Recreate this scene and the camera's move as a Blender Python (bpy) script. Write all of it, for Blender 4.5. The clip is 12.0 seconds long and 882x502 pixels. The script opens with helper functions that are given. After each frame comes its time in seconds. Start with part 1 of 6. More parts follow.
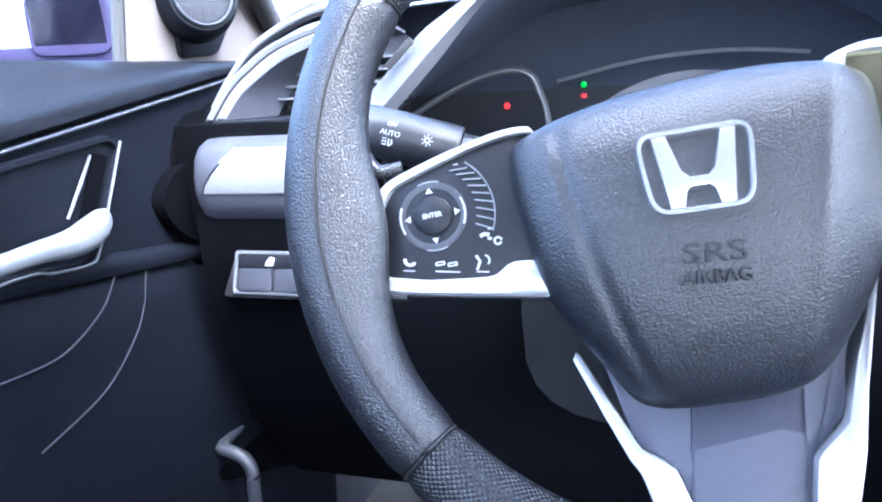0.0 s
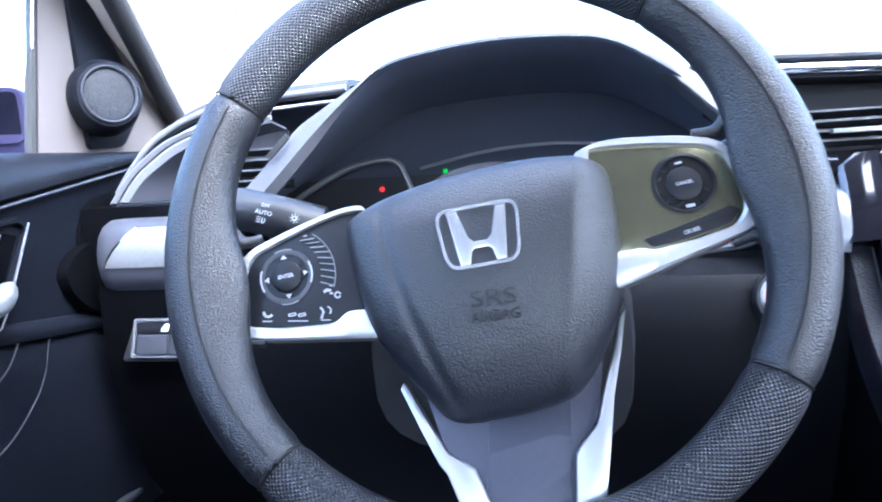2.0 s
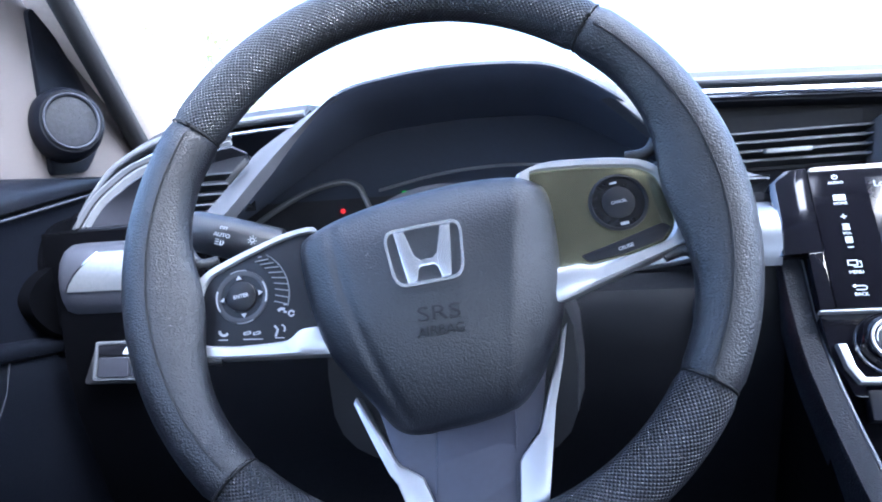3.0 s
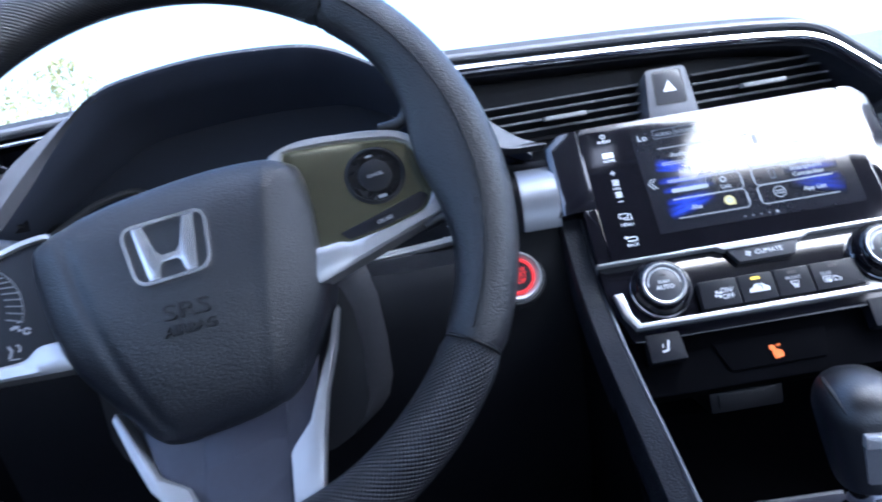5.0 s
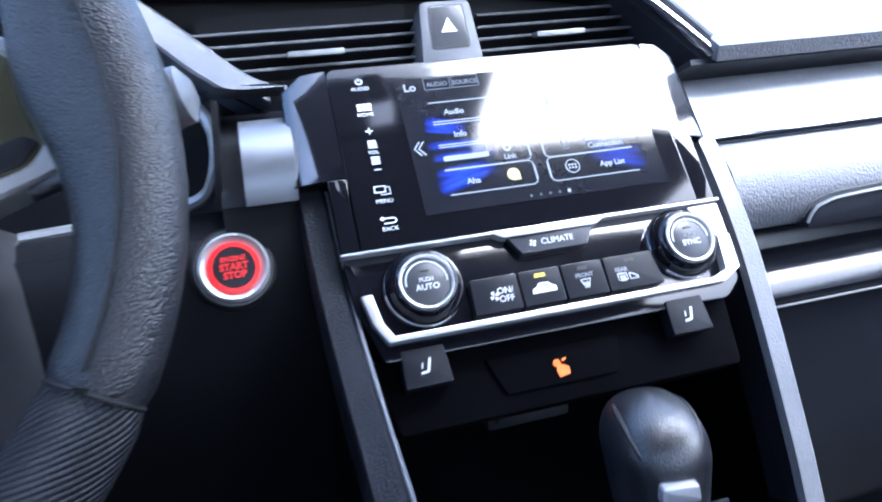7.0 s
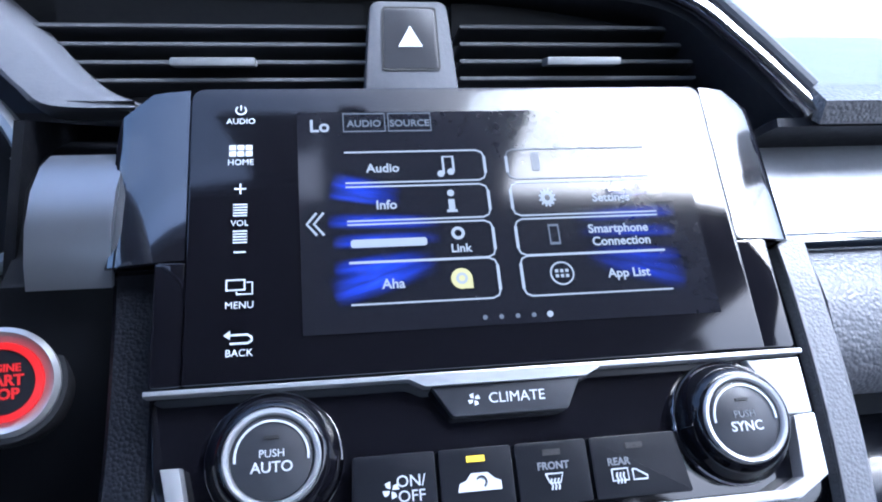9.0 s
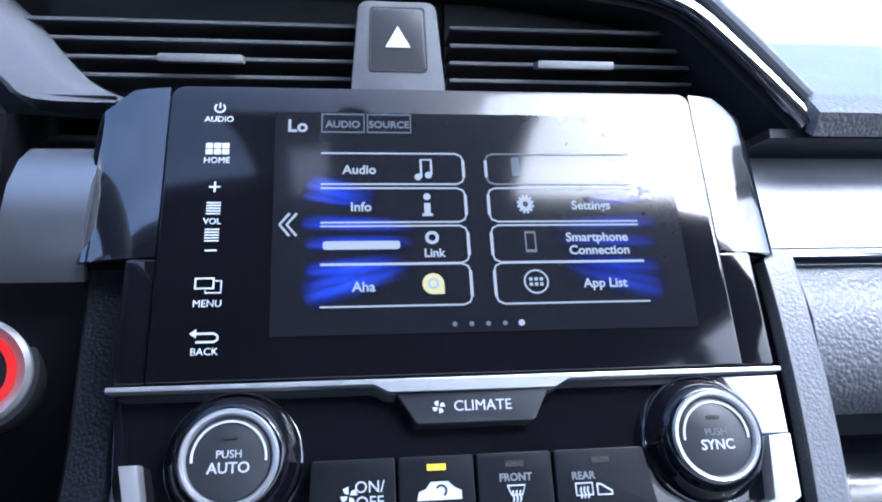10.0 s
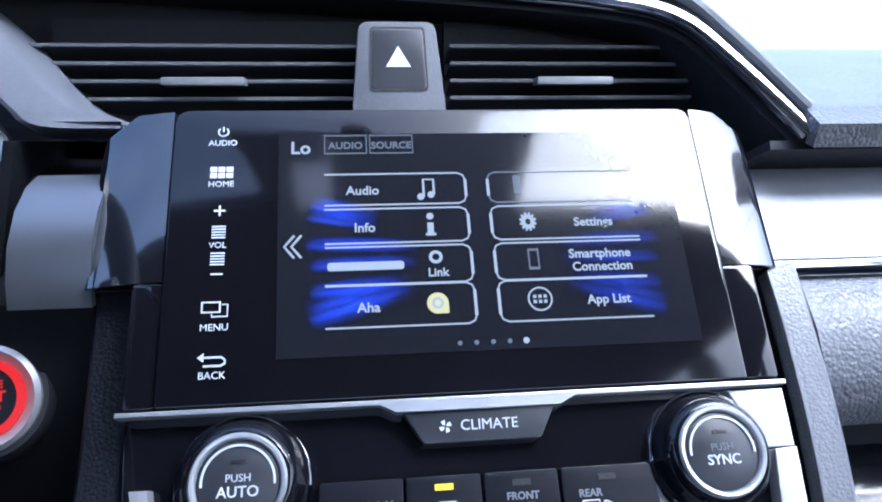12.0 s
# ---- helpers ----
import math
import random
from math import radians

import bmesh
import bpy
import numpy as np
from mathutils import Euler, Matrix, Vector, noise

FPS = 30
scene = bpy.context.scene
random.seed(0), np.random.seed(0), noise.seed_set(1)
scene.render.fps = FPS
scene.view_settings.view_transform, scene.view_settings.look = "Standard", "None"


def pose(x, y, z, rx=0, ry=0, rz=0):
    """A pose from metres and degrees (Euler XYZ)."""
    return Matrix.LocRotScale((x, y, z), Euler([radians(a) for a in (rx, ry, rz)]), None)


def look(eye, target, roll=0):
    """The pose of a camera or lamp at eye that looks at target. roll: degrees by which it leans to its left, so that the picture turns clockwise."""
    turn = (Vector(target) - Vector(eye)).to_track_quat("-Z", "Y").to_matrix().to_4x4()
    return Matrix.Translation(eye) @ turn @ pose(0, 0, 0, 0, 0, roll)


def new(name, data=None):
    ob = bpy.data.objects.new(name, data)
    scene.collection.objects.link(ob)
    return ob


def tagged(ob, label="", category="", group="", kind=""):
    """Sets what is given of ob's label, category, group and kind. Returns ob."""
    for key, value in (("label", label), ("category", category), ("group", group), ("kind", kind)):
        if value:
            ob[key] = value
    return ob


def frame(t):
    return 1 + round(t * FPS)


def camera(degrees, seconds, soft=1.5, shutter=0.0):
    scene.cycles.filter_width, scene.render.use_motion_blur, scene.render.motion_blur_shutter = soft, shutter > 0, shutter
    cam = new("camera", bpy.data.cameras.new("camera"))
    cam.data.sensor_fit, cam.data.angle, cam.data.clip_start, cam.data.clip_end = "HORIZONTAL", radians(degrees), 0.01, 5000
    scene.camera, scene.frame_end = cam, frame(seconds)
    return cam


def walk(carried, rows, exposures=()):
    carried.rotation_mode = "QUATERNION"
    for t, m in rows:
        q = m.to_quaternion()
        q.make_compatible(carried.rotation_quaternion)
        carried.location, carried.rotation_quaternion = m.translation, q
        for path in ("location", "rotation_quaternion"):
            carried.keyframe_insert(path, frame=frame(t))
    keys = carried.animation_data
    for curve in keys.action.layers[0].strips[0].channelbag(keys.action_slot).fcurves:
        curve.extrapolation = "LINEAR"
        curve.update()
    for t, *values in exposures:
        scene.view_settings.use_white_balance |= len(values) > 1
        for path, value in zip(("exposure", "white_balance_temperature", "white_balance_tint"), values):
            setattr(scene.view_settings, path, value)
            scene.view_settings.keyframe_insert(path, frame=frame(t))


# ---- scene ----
cam = camera(64.5, 12.0, soft=1.9, shutter=0.5)
PATH = [
    (0, (-0.036, 0.01, 0.917), (-0.637, 1.856, 0.439), -3.6),
    (0.5, (-0.02, -0.009, 0.92), (-0.591, 1.864, 0.514), -2.8),
    (1, (0.0, -0.029, 0.92), (-0.479, 1.88, 0.565), -2.7),
    (1.5, (0.02, -0.045, 0.918), (-0.43, 1.878, 0.6), -2.9),
    (2, (0.038, -0.066, 0.918), (-0.37, 1.874, 0.655), -3.7),
    (2.5, (0.048, -0.08, 0.918), (-0.298, 1.876, 0.684), -4.2),
    (2.7, (0.052, -0.082, 0.92), (-0.29, 1.876, 0.699), -4.3),
    (4.3, (0.091, -0.083, 0.897), (-0.087, 1.899, 0.698), -5.7),
    (4.5, (0.099, -0.077, 0.898), (-0.027, 1.907, 0.679), -6.7),
    (5, (0.131, -0.062, 0.889), (0.117, 1.926, 0.669), -9.6),
    (5.5, (0.159, -0.047, 0.879), (0.217, 1.938, 0.643), -11.1),
    (6, (0.174, -0.024, 0.872), (0.377, 1.941, 0.563), -10.2),
    (6.5, (0.182, 0.017, 0.874), (0.525, 1.956, 0.524), -7.8),
    (7, (0.199, 0.075, 0.872), (0.689, 1.976, 0.488), -6.1),
    (7.5, (0.218, 0.138, 0.877), (0.8, 2.034, 0.617), -4.1),
    (7.7, (0.23, 0.157, 0.873), (0.835, 2.054, 0.69), -4.5),
    (9.3, (0.311, 0.218, 0.884), (0.55, 2.177, 0.558), 0.3),
    (9.5, (0.314, 0.218, 0.881), (0.547, 2.178, 0.559), 1.2),
    (10, (0.321, 0.217, 0.885), (0.562, 2.176, 0.565), 0.5),
    (10.5, (0.324, 0.217, 0.888), (0.556, 2.179, 0.572), 0.1),
    (11, (0.324, 0.219, 0.89), (0.561, 2.178, 0.566), -0.6),
    (11.5, (0.324, 0.215, 0.893), (0.548, 2.18, 0.594), -0.8),
    (12, (0.321, 0.216, 0.89), (0.551, 2.18, 0.588), -0.6),
]
EXPOSURES = [(t, s, 5150 if t < 2 else 5050, 10) for t, s in ((0, 4.53), (1.5, 4.12), (2.7, 3.73), (4.3, 2.72), (5.5, 2.78), (6.5, 3.22), (7.7, 3.0), (9.3, 2.52), (12, 2.4))]
walk(cam, [(t, look(eye, target, roll)) for t, eye, target, roll in PATH], EXPOSURES)

# ---- world, sun and light ----
world = bpy.data.worlds.new("sky")
scene.world = world
world.use_nodes = True
wn = world.node_tree.nodes
sky = wn.new("ShaderNodeTexSky")
sky.sky_type = "NISHITA"
sky.sun_disc = False
SUN_EL, SUN_ROT = radians(51.5), radians(132)
sky.sun_elevation, sky.sun_rotation = SUN_EL, SUN_ROT
sky.air_density, sky.dust_density = 1.0, 5.0
wn["Background"].inputs["Strength"].default_value = 0.15
world.node_tree.links.new(sky.outputs[0], wn["Background"].inputs["Color"])
sun_data = bpy.data.lights.new("sun", "SUN")
sun_data.energy, sun_data.angle, sun_data.color = 1.2, radians(40), (1.0, 0.96, 0.92)
sun = new("sun", sun_data)
sd = Vector((math.sin(SUN_ROT) * math.cos(SUN_EL), math.cos(SUN_ROT) * math.cos(SUN_EL), math.sin(SUN_EL)))
sun.matrix_world = look(sd * 30, (0, 0, 0))


# ---- materials ----
def mat(name, col, rough=0.5, metal=0.0, grain=0.0, size=0.001, vary=0.12, coat=0.0, emit=None, power=0.0, kind="voronoi", spec=0.5):
    """A surface with broad tone changes, fine specks and a grain of the given depth and cell size in metres."""
    m = bpy.data.materials.new(name)
    m.use_nodes = True
    n, l = m.node_tree.nodes, m.node_tree.links
    b = n["Principled BSDF"]
    b.inputs["Metallic"].default_value, b.inputs["Coat Weight"].default_value = metal, coat
    b.inputs["Specular IOR Level"].default_value = spec
    b.inputs["Coat Roughness"].default_value = 0.03
    at = n.new("ShaderNodeTexCoord")
    big = n.new("ShaderNodeTexNoise")
    big.inputs["Scale"].default_value, big.inputs["Detail"].default_value = 14, 4
    fine = n.new("ShaderNodeTexNoise")
    fine.inputs["Scale"].default_value, fine.inputs["Detail"].default_value = 260, 3
    l.new(at.outputs["Object"], big.inputs["Vector"])
    l.new(at.outputs["Object"], fine.inputs["Vector"])
    add = n.new("ShaderNodeMath")
    add.operation = "ADD"
    l.new(big.outputs["Fac"], add.inputs[0])
    l.new(fine.outputs["Fac"], add.inputs[1])
    ramp = n.new("ShaderNodeMapRange")
    ramp.inputs["From Min"].default_value, ramp.inputs["From Max"].default_value = 0.6, 1.4
    ramp.inputs["To Min"].default_value, ramp.inputs["To Max"].default_value = 1 - vary, 1 + vary
    l.new(add.outputs[0], ramp.inputs["Value"])
    mul = n.new("ShaderNodeVectorMath")
    mul.operation = "SCALE"
    mul.inputs[0].default_value = col
    l.new(ramp.outputs[0], mul.inputs["Scale"])
    l.new(mul.outputs[0], b.inputs["Base Color"])
    rr = n.new("ShaderNodeMapRange")
    rr.inputs["From Min"].default_value, rr.inputs["From Max"].default_value = 0.6, 1.4
    rr.inputs["To Min"].default_value, rr.inputs["To Max"].default_value = max(rough * 0.85, 0.02), min(rough * 1.15, 1)
    l.new(add.outputs[0], rr.inputs["Value"])
    l.new(rr.outputs[0], b.inputs["Roughness"])
    if grain:
        if kind == "voronoi":
            g = n.new("ShaderNodeTexVoronoi")
            g.feature = "F1"
            out = g.outputs["Distance"]
        else:
            g = n.new("ShaderNodeTexNoise")
            g.inputs["Detail"].default_value = 4
            out = g.outputs["Fac"]
        g.inputs["Scale"].default_value = 1 / size
        l.new(at.outputs["Object"], g.inputs["Vector"])
        bump = n.new("ShaderNodeBump")
        bump.invert = kind == "voronoi"
        bump.inputs["Distance"].default_value, bump.inputs["Strength"].default_value = grain, 1.0
        l.new(out, bump.inputs["Height"])
        l.new(bump.outputs[0], b.inputs["Normal"])
    if emit:
        b.inputs["Emission Color"].default_value = (*emit, 1)
        b.inputs["Emission Strength"].default_value = power
    return m


def knurled(name, col, rough, pitch):
    """Leather pressed with a diamond pattern that follows the rim (read from its UV map, in metres)."""
    m = mat(name, col, rough)
    n, l = m.node_tree.nodes, m.node_tree.links
    uv = n.new("ShaderNodeUVMap")
    sep = n.new("ShaderNodeSeparateXYZ")
    l.new(uv.outputs[0], sep.inputs[0])
    waves = []
    for op in ("ADD", "SUBTRACT"):
        s = n.new("ShaderNodeMath")
        s.operation = op
        l.new(sep.outputs[0], s.inputs[0])
        l.new(sep.outputs[1], s.inputs[1])
        k = n.new("ShaderNodeMath")
        k.operation = "MULTIPLY"
        k.inputs[1].default_value = math.pi / pitch
        l.new(s.outputs[0], k.inputs[0])
        w = n.new("ShaderNodeMath")
        w.operation = "SINE"
        l.new(k.outputs[0], w.inputs[0])
        a = n.new("ShaderNodeMath")
        a.operation = "ABSOLUTE"
        l.new(w.outputs[0], a.inputs[0])
        waves.append(a)
    p = n.new("ShaderNodeMath")
    p.operation = "MULTIPLY"
    l.new(waves[0].outputs[0], p.inputs[0])
    l.new(waves[1].outputs[0], p.inputs[1])
    bump = n.new("ShaderNodeBump")
    bump.inputs["Distance"].default_value = 0.0007
    l.new(p.outputs[0], bump.inputs["Height"])
    l.new(bump.outputs[0], n["Principled BSDF"].inputs["Normal"])
    return m


def clear_glass(name):
    m = bpy.data.materials.new(name)
    m.use_nodes = True
    b = m.node_tree.nodes["Principled BSDF"]
    b.inputs["Transmission Weight"].default_value, b.inputs["Roughness"].default_value = 1.0, 0.0
    b.inputs["IOR"].default_value, b.inputs["Base Color"].default_value = 1.45, (0.97, 0.99, 0.98, 1)
    return m


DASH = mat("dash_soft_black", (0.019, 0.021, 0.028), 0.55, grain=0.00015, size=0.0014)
# passenger-side dash padding, its colour lifted to carry the sun on it
DASH_SUNLIT = mat("dash_padded_sunlit", (0.095, 0.099, 0.112), 0.4, grain=0.0004, size=0.0018)
HARD = mat("hard_black_plastic", (0.018, 0.018, 0.021), 0.42, grain=0.0002, size=0.0012, kind="noise")
SLAT = mat("vent_slat_plastic", (0.034, 0.036, 0.044), 0.42, grain=0.0001, size=0.0012, kind="noise")
MATT = mat("matt_black_plastic", (0.014, 0.0155, 0.023), 0.7)
SATIN = mat("satin_grey_plastic", (0.11, 0.115, 0.13), 0.38, grain=0.0001, size=0.0015, kind="noise")
LEATHER = mat("black_grained_leather", (0.0100, 0.0104, 0.0135), 0.39, grain=0.00040, size=0.0012, spec=0.65)
AIRBAG = mat("airbag_grained_vinyl", (0.0085, 0.0100, 0.0150), 0.43, grain=0.00024, size=0.0012, spec=0.7)
GRIP = knurled("diamond_pressed_leather", (0.0110, 0.0114, 0.0145), 0.40, 0.0030)
PIANO = mat("piano_black_gloss", (0.004, 0.004, 0.006), 0.08, vary=0.3, spec=0.35, coat=0.1)
WING = mat("gloss_black_wing", (0.004, 0.004, 0.006), 0.07, vary=0.3, spec=0.7, coat=0.9)
GLOSS = mat("gloss_black_window", (0.012, 0.012, 0.013), 0.12, vary=0.3)
FACET = mat("lavender_grey_facet", (0.040, 0.042, 0.054), 0.5, spec=0.3)
KEY_DARK = mat("dark_switch_plastic", (0.0085, 0.0092, 0.0130), 0.45, spec=0.15)
SMOKED = mat("smoked_metallic_panel", (0.31, 0.298, 0.195), 0.13, 0.85)
DOORM = mat("dark_door_plastic", (0.0032, 0.004, 0.0068), 0.5, grain=0.00015, size=0.0014, spec=0.12)
LEDGEM = mat("grained_door_ledge", (0.0042, 0.005, 0.008), 0.4, spec=0.2, grain=0.00012, size=0.0012)
HANDLE = mat("satin_door_handle", (0.25, 0.26, 0.28), 0.36, 0.55)
KNOB = mat("gear_knob_leather", (0.0065, 0.0070, 0.0100), 0.37, grain=0.00015, size=0.0011, spec=0.8)
# near-zero black that puts the shade of gaps and recesses into colour
SHADE_BLACK = mat("shade_black", (0.0012, 0.0013, 0.002), 0.9, spec=0.03)
GLOVE = mat("glossy_black_lid", (0.012, 0.013, 0.017), 0.2, grain=0.0001, size=0.004, kind="noise")
SCREEN = mat("screen_glass", (0.004, 0.004, 0.006), 0.085, vary=0.3, spec=0.4)
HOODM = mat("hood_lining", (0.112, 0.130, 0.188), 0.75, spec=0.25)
# same lining, its colour darkened for the shade deep under the hood
HOOD_SHADE = mat("hood_lining_shaded", (0.045, 0.054, 0.082), 0.75, spec=0.25)
# rail plastic twice: a lit colour and a shaded colour
RAIL_LIT = mat("lit_rail_plastic", (0.15, 0.155, 0.17), 0.38, grain=0.0002, size=0.0014)
RAIL_SHADE = mat("shaded_rail_plastic", (0.0072, 0.0081, 0.0117), 0.5, grain=0.0003, size=0.0014, spec=0.14)
STALKM = mat("stalk_plastic", (0.022, 0.023, 0.028), 0.4, grain=0.0001, size=0.001)
# beige trim cloth, colour raised so the windscreen pillars look brightly lit
PILLARM = mat("beige_pillar_cloth_lit", (0.72, 0.65, 0.59), 0.85, grain=0.0003, size=0.0012, kind="noise")
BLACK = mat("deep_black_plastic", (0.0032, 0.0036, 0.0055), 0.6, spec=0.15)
SILVER = mat("satin_silver_trim", (0.46, 0.465, 0.485), 0.37, 0.65, vary=0.03)
# silver inlay whose colour is lowered for the dark surroundings it reflects
INLAY_DIM = mat("satin_inlay_dim", (0.145, 0.155, 0.18), 0.37, 0.7, vary=0.03)
BRUSHED = mat("silver_dash_trim", (0.40, 0.41, 0.44), 0.5, 0.45)
SPAR = mat("grey_spar_plastic", (0.085, 0.089, 0.104), 0.55, spec=0.3, grain=0.0001, size=0.0015, kind="noise")
BADGE = mat("badge_chrome", (0.74, 0.75, 0.79), 0.22, 0.78, vary=0.05)
CHROME = mat("bright_chrome", (0.86, 0.87, 0.9), 0.09, 1.0, vary=0.05)
PLATE = mat("grey_violet_plate", (0.038, 0.040, 0.058), 0.42, 0.2)
KEY = mat("black_button_plastic", (0.009, 0.0095, 0.013), 0.42, spec=0.22)
GRILLE = mat("speaker_mesh", (0.014, 0.015, 0.019), 0.7, grain=0.0003, size=0.0016, vary=0.8, spec=0.3)
KEY_GREY = mat("grey_button_plastic", (0.026, 0.0275, 0.034), 0.42, spec=0.4)
PRINT_SOFT = mat("worn_grey_print", (0.30, 0.31, 0.34), 0.5)
PRINT = mat("white_print", (0.5, 0.52, 0.55), 0.5, emit=(0.8, 0.85, 1.0), power=0.03)
DULL = mat("dull_print", (0.16, 0.17, 0.19), 0.5)
EMBOSS = mat("pressed_letters", (0.0055, 0.0060, 0.0090), 0.5, spec=0.45)
# the pillars' beige again, its colour taken down as a shaded copy
BEIGE = mat("beige_trim_shaded", (0.095, 0.083, 0.080), 0.85, grain=0.0003, size=0.0012, kind="noise")
SEAL = mat("black_rubber_seal", (0.012, 0.012, 0.013), 0.6, grain=0.0003, size=0.002, kind="noise")
# grey chosen for how the added overhead panels reflect in the display
REFLECTED_CLOTH = mat("grey_reflected_cloth", (0.21, 0.215, 0.225), 0.95, grain=0.0004, size=0.0015, kind="noise")
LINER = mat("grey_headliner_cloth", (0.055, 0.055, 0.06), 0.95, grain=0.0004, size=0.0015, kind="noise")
CARPET = mat("black_carpet", (0.014, 0.014, 0.016), 0.95, grain=0.002, size=0.003, kind="noise")
PAINT = mat("dark_blue_violet_car_paint", (0.014, 0.012, 0.030), 0.45, spec=0.06)
GROUND = mat("pale_concrete", (0.42, 0.41, 0.39), 0.9, grain=0.004, size=0.03, kind="noise", vary=0.2)
LEAF = mat("pale_green_leaves", (0.28, 0.29, 0.14), 0.6, vary=0.4)
BARK = mat("grey_brown_bark", (0.13, 0.1, 0.08), 0.9, grain=0.01, size=0.03, kind="noise")
GLASS = clear_glass("window_glass")
RED = mat("red_lit_ring", (0.08, 0.002, 0.002), 0.4, emit=(1.0, 0.012, 0.012), power=0.15)
RED_DIM = mat("red_lit_letters", (0.08, 0.003, 0.003), 0.4, emit=(1.0, 0.02, 0.02), power=0.14)
AMBER = mat("amber_lamp", (0.4, 0.08, 0.01), 0.4, emit=(1.0, 0.17, 0.01), power=0.15)
YELLOW = mat("yellow_lamp", (0.6, 0.45, 0.02), 0.4, emit=(1.0, 0.56, 0.02), power=0.14)
GREEN = mat("green_lamp", (0.01, 0.2, 0.02), 0.4, emit=(0.03, 0.8, 0.04), power=0.06)
LCD = mat("lit_display_ground", (0.008, 0.008, 0.011), 0.09, emit=(0.42, 0.52, 0.75), power=0.0014, vary=0.05, spec=0.30)
LIT = mat("lit_white_sign", (0.02, 0.02, 0.02), 0.07, emit=(0.85, 0.9, 1.0), power=0.12, spec=0.1)
LIT_DIM = mat("lit_grey_sign", (0.02, 0.02, 0.02), 0.07, emit=(0.7, 0.78, 0.95), power=0.05, spec=0.1)
LIT_GOLD = mat("lit_pale_gold_sign", (0.02, 0.02, 0.02), 0.07, emit=(0.85, 0.75, 0.35), power=0.2, spec=0.1)


def streaky(name, peak):
    """A clear film whose blue glow fades out from one end and towards its long edges."""
    m = bpy.data.materials.new(name)
    m.use_nodes = True
    n, l = m.node_tree.nodes, m.node_tree.links
    at = n.new("ShaderNodeTexCoord")
    sep = n.new("ShaderNodeSeparateXYZ")
    l.new(at.outputs["Generated"], sep.inputs[0])
    noi = n.new("ShaderNodeTexNoise")
    noi.inputs["Scale"].default_value = 1.0
    mp = n.new("ShaderNodeMapping")
    mp.inputs["Scale"].default_value = (40, 260, 1)
    mp.inputs["Rotation"].default_value = (0, 0, 0.25)
    l.new(at.outputs["Object"], mp.inputs[0])
    l.new(mp.outputs[0], noi.inputs["Vector"])

    def op(kind, a, b):
        k = n.new("ShaderNodeMath")
        k.operation = kind
        for s, v in zip(k.inputs, (a, b)):
            if isinstance(v, (int, float)):
                s.default_value = v
            else:
                l.new(v, s)
        return k.outputs[0]

    left = op("POWER", op("SUBTRACT", 1.0, sep.outputs[0]), 1.3)
    rise = op("MINIMUM", op("MULTIPLY", sep.outputs[0], 2.2), 1.0)
    mid = op("POWER", op("SINE", op("MULTIPLY", sep.outputs[1], math.pi), 0.0), 3.0)
    tone = op("MAXIMUM", op("SUBTRACT", op("MULTIPLY", noi.outputs["Fac"], 2.4), 0.62), 0.08)
    total = op("MULTIPLY", op("MULTIPLY", left, rise), op("MULTIPLY", mid, op("MULTIPLY", tone, peak)))
    n.remove(n["Principled BSDF"])
    film, glow, both = n.new("ShaderNodeBsdfTransparent"), n.new("ShaderNodeEmission"), n.new("ShaderNodeAddShader")
    glow.inputs["Color"].default_value = (0.04, 0.09, 0.95, 1)
    l.new(total, glow.inputs["Strength"])
    l.new(film.outputs[0], both.inputs[0])
    l.new(glow.outputs[0], both.inputs[1])
    l.new(both.outputs[0], n["Material Output"].inputs["Surface"])
    return m


GLOW = streaky("lit_blue_streak", 0.34)
GLOW_FAINT = streaky("faint_blue_streak", 0.15)


# ---- mesh helpers ----
def finish(bm, angle=38):
    bmesh.ops.recalc_face_normals(bm, faces=bm.faces)
    me = bpy.data.meshes.new("mesh")
    bm.to_mesh(me)
    bm.free()
    me.shade_smooth()
    me.set_sharp_from_angle(angle=radians(angle))
    return me


def part(name, bm, material, parent=None, label="", at=None, angle=38):
    """Links a bmesh as one mesh object, under a thing or a part."""
    me = finish(bm, angle)
    me.name = name
    me.materials.append(material)
    ob = new(name, me)
    ob.parent = parent
    if at is not None:
        ob.matrix_basis = at
    if label:
        ob["label"] = label
    return ob


def thing(name, label, category, at=None, kind="", group=""):
    ob = new(name)
    ob.empty_display_size = 0.02
    if at is not None:
        ob.matrix_basis = at
    return tagged(ob, label, category, group, kind)


def grid(rows, ring=False, caps=False):
    """Quads between rows of points; ring closes each row."""
    bm = bmesh.new()
    vs = [[bm.verts.new(p) for p in r] for r in rows]
    n = len(rows[0])
    for a, b in zip(vs, vs[1:]):
        for i in range(n if ring else n - 1):
            j = (i + 1) % n
            try:
                bm.faces.new((a[i], a[j], b[j], b[i]))
            except ValueError:
                pass
    if caps:
        bm.faces.new(vs[0][::-1])
        bm.faces.new(vs[-1])
    return bm


def shell(rows, thick):
    """A sheet given by rows of points, thickened along its normals."""
    bm = grid(rows)
    bmesh.ops.recalc_face_normals(bm, faces=bm.faces)
    bmesh.ops.solidify(bm, geom=bm.faces[:], thickness=thick)
    return bm


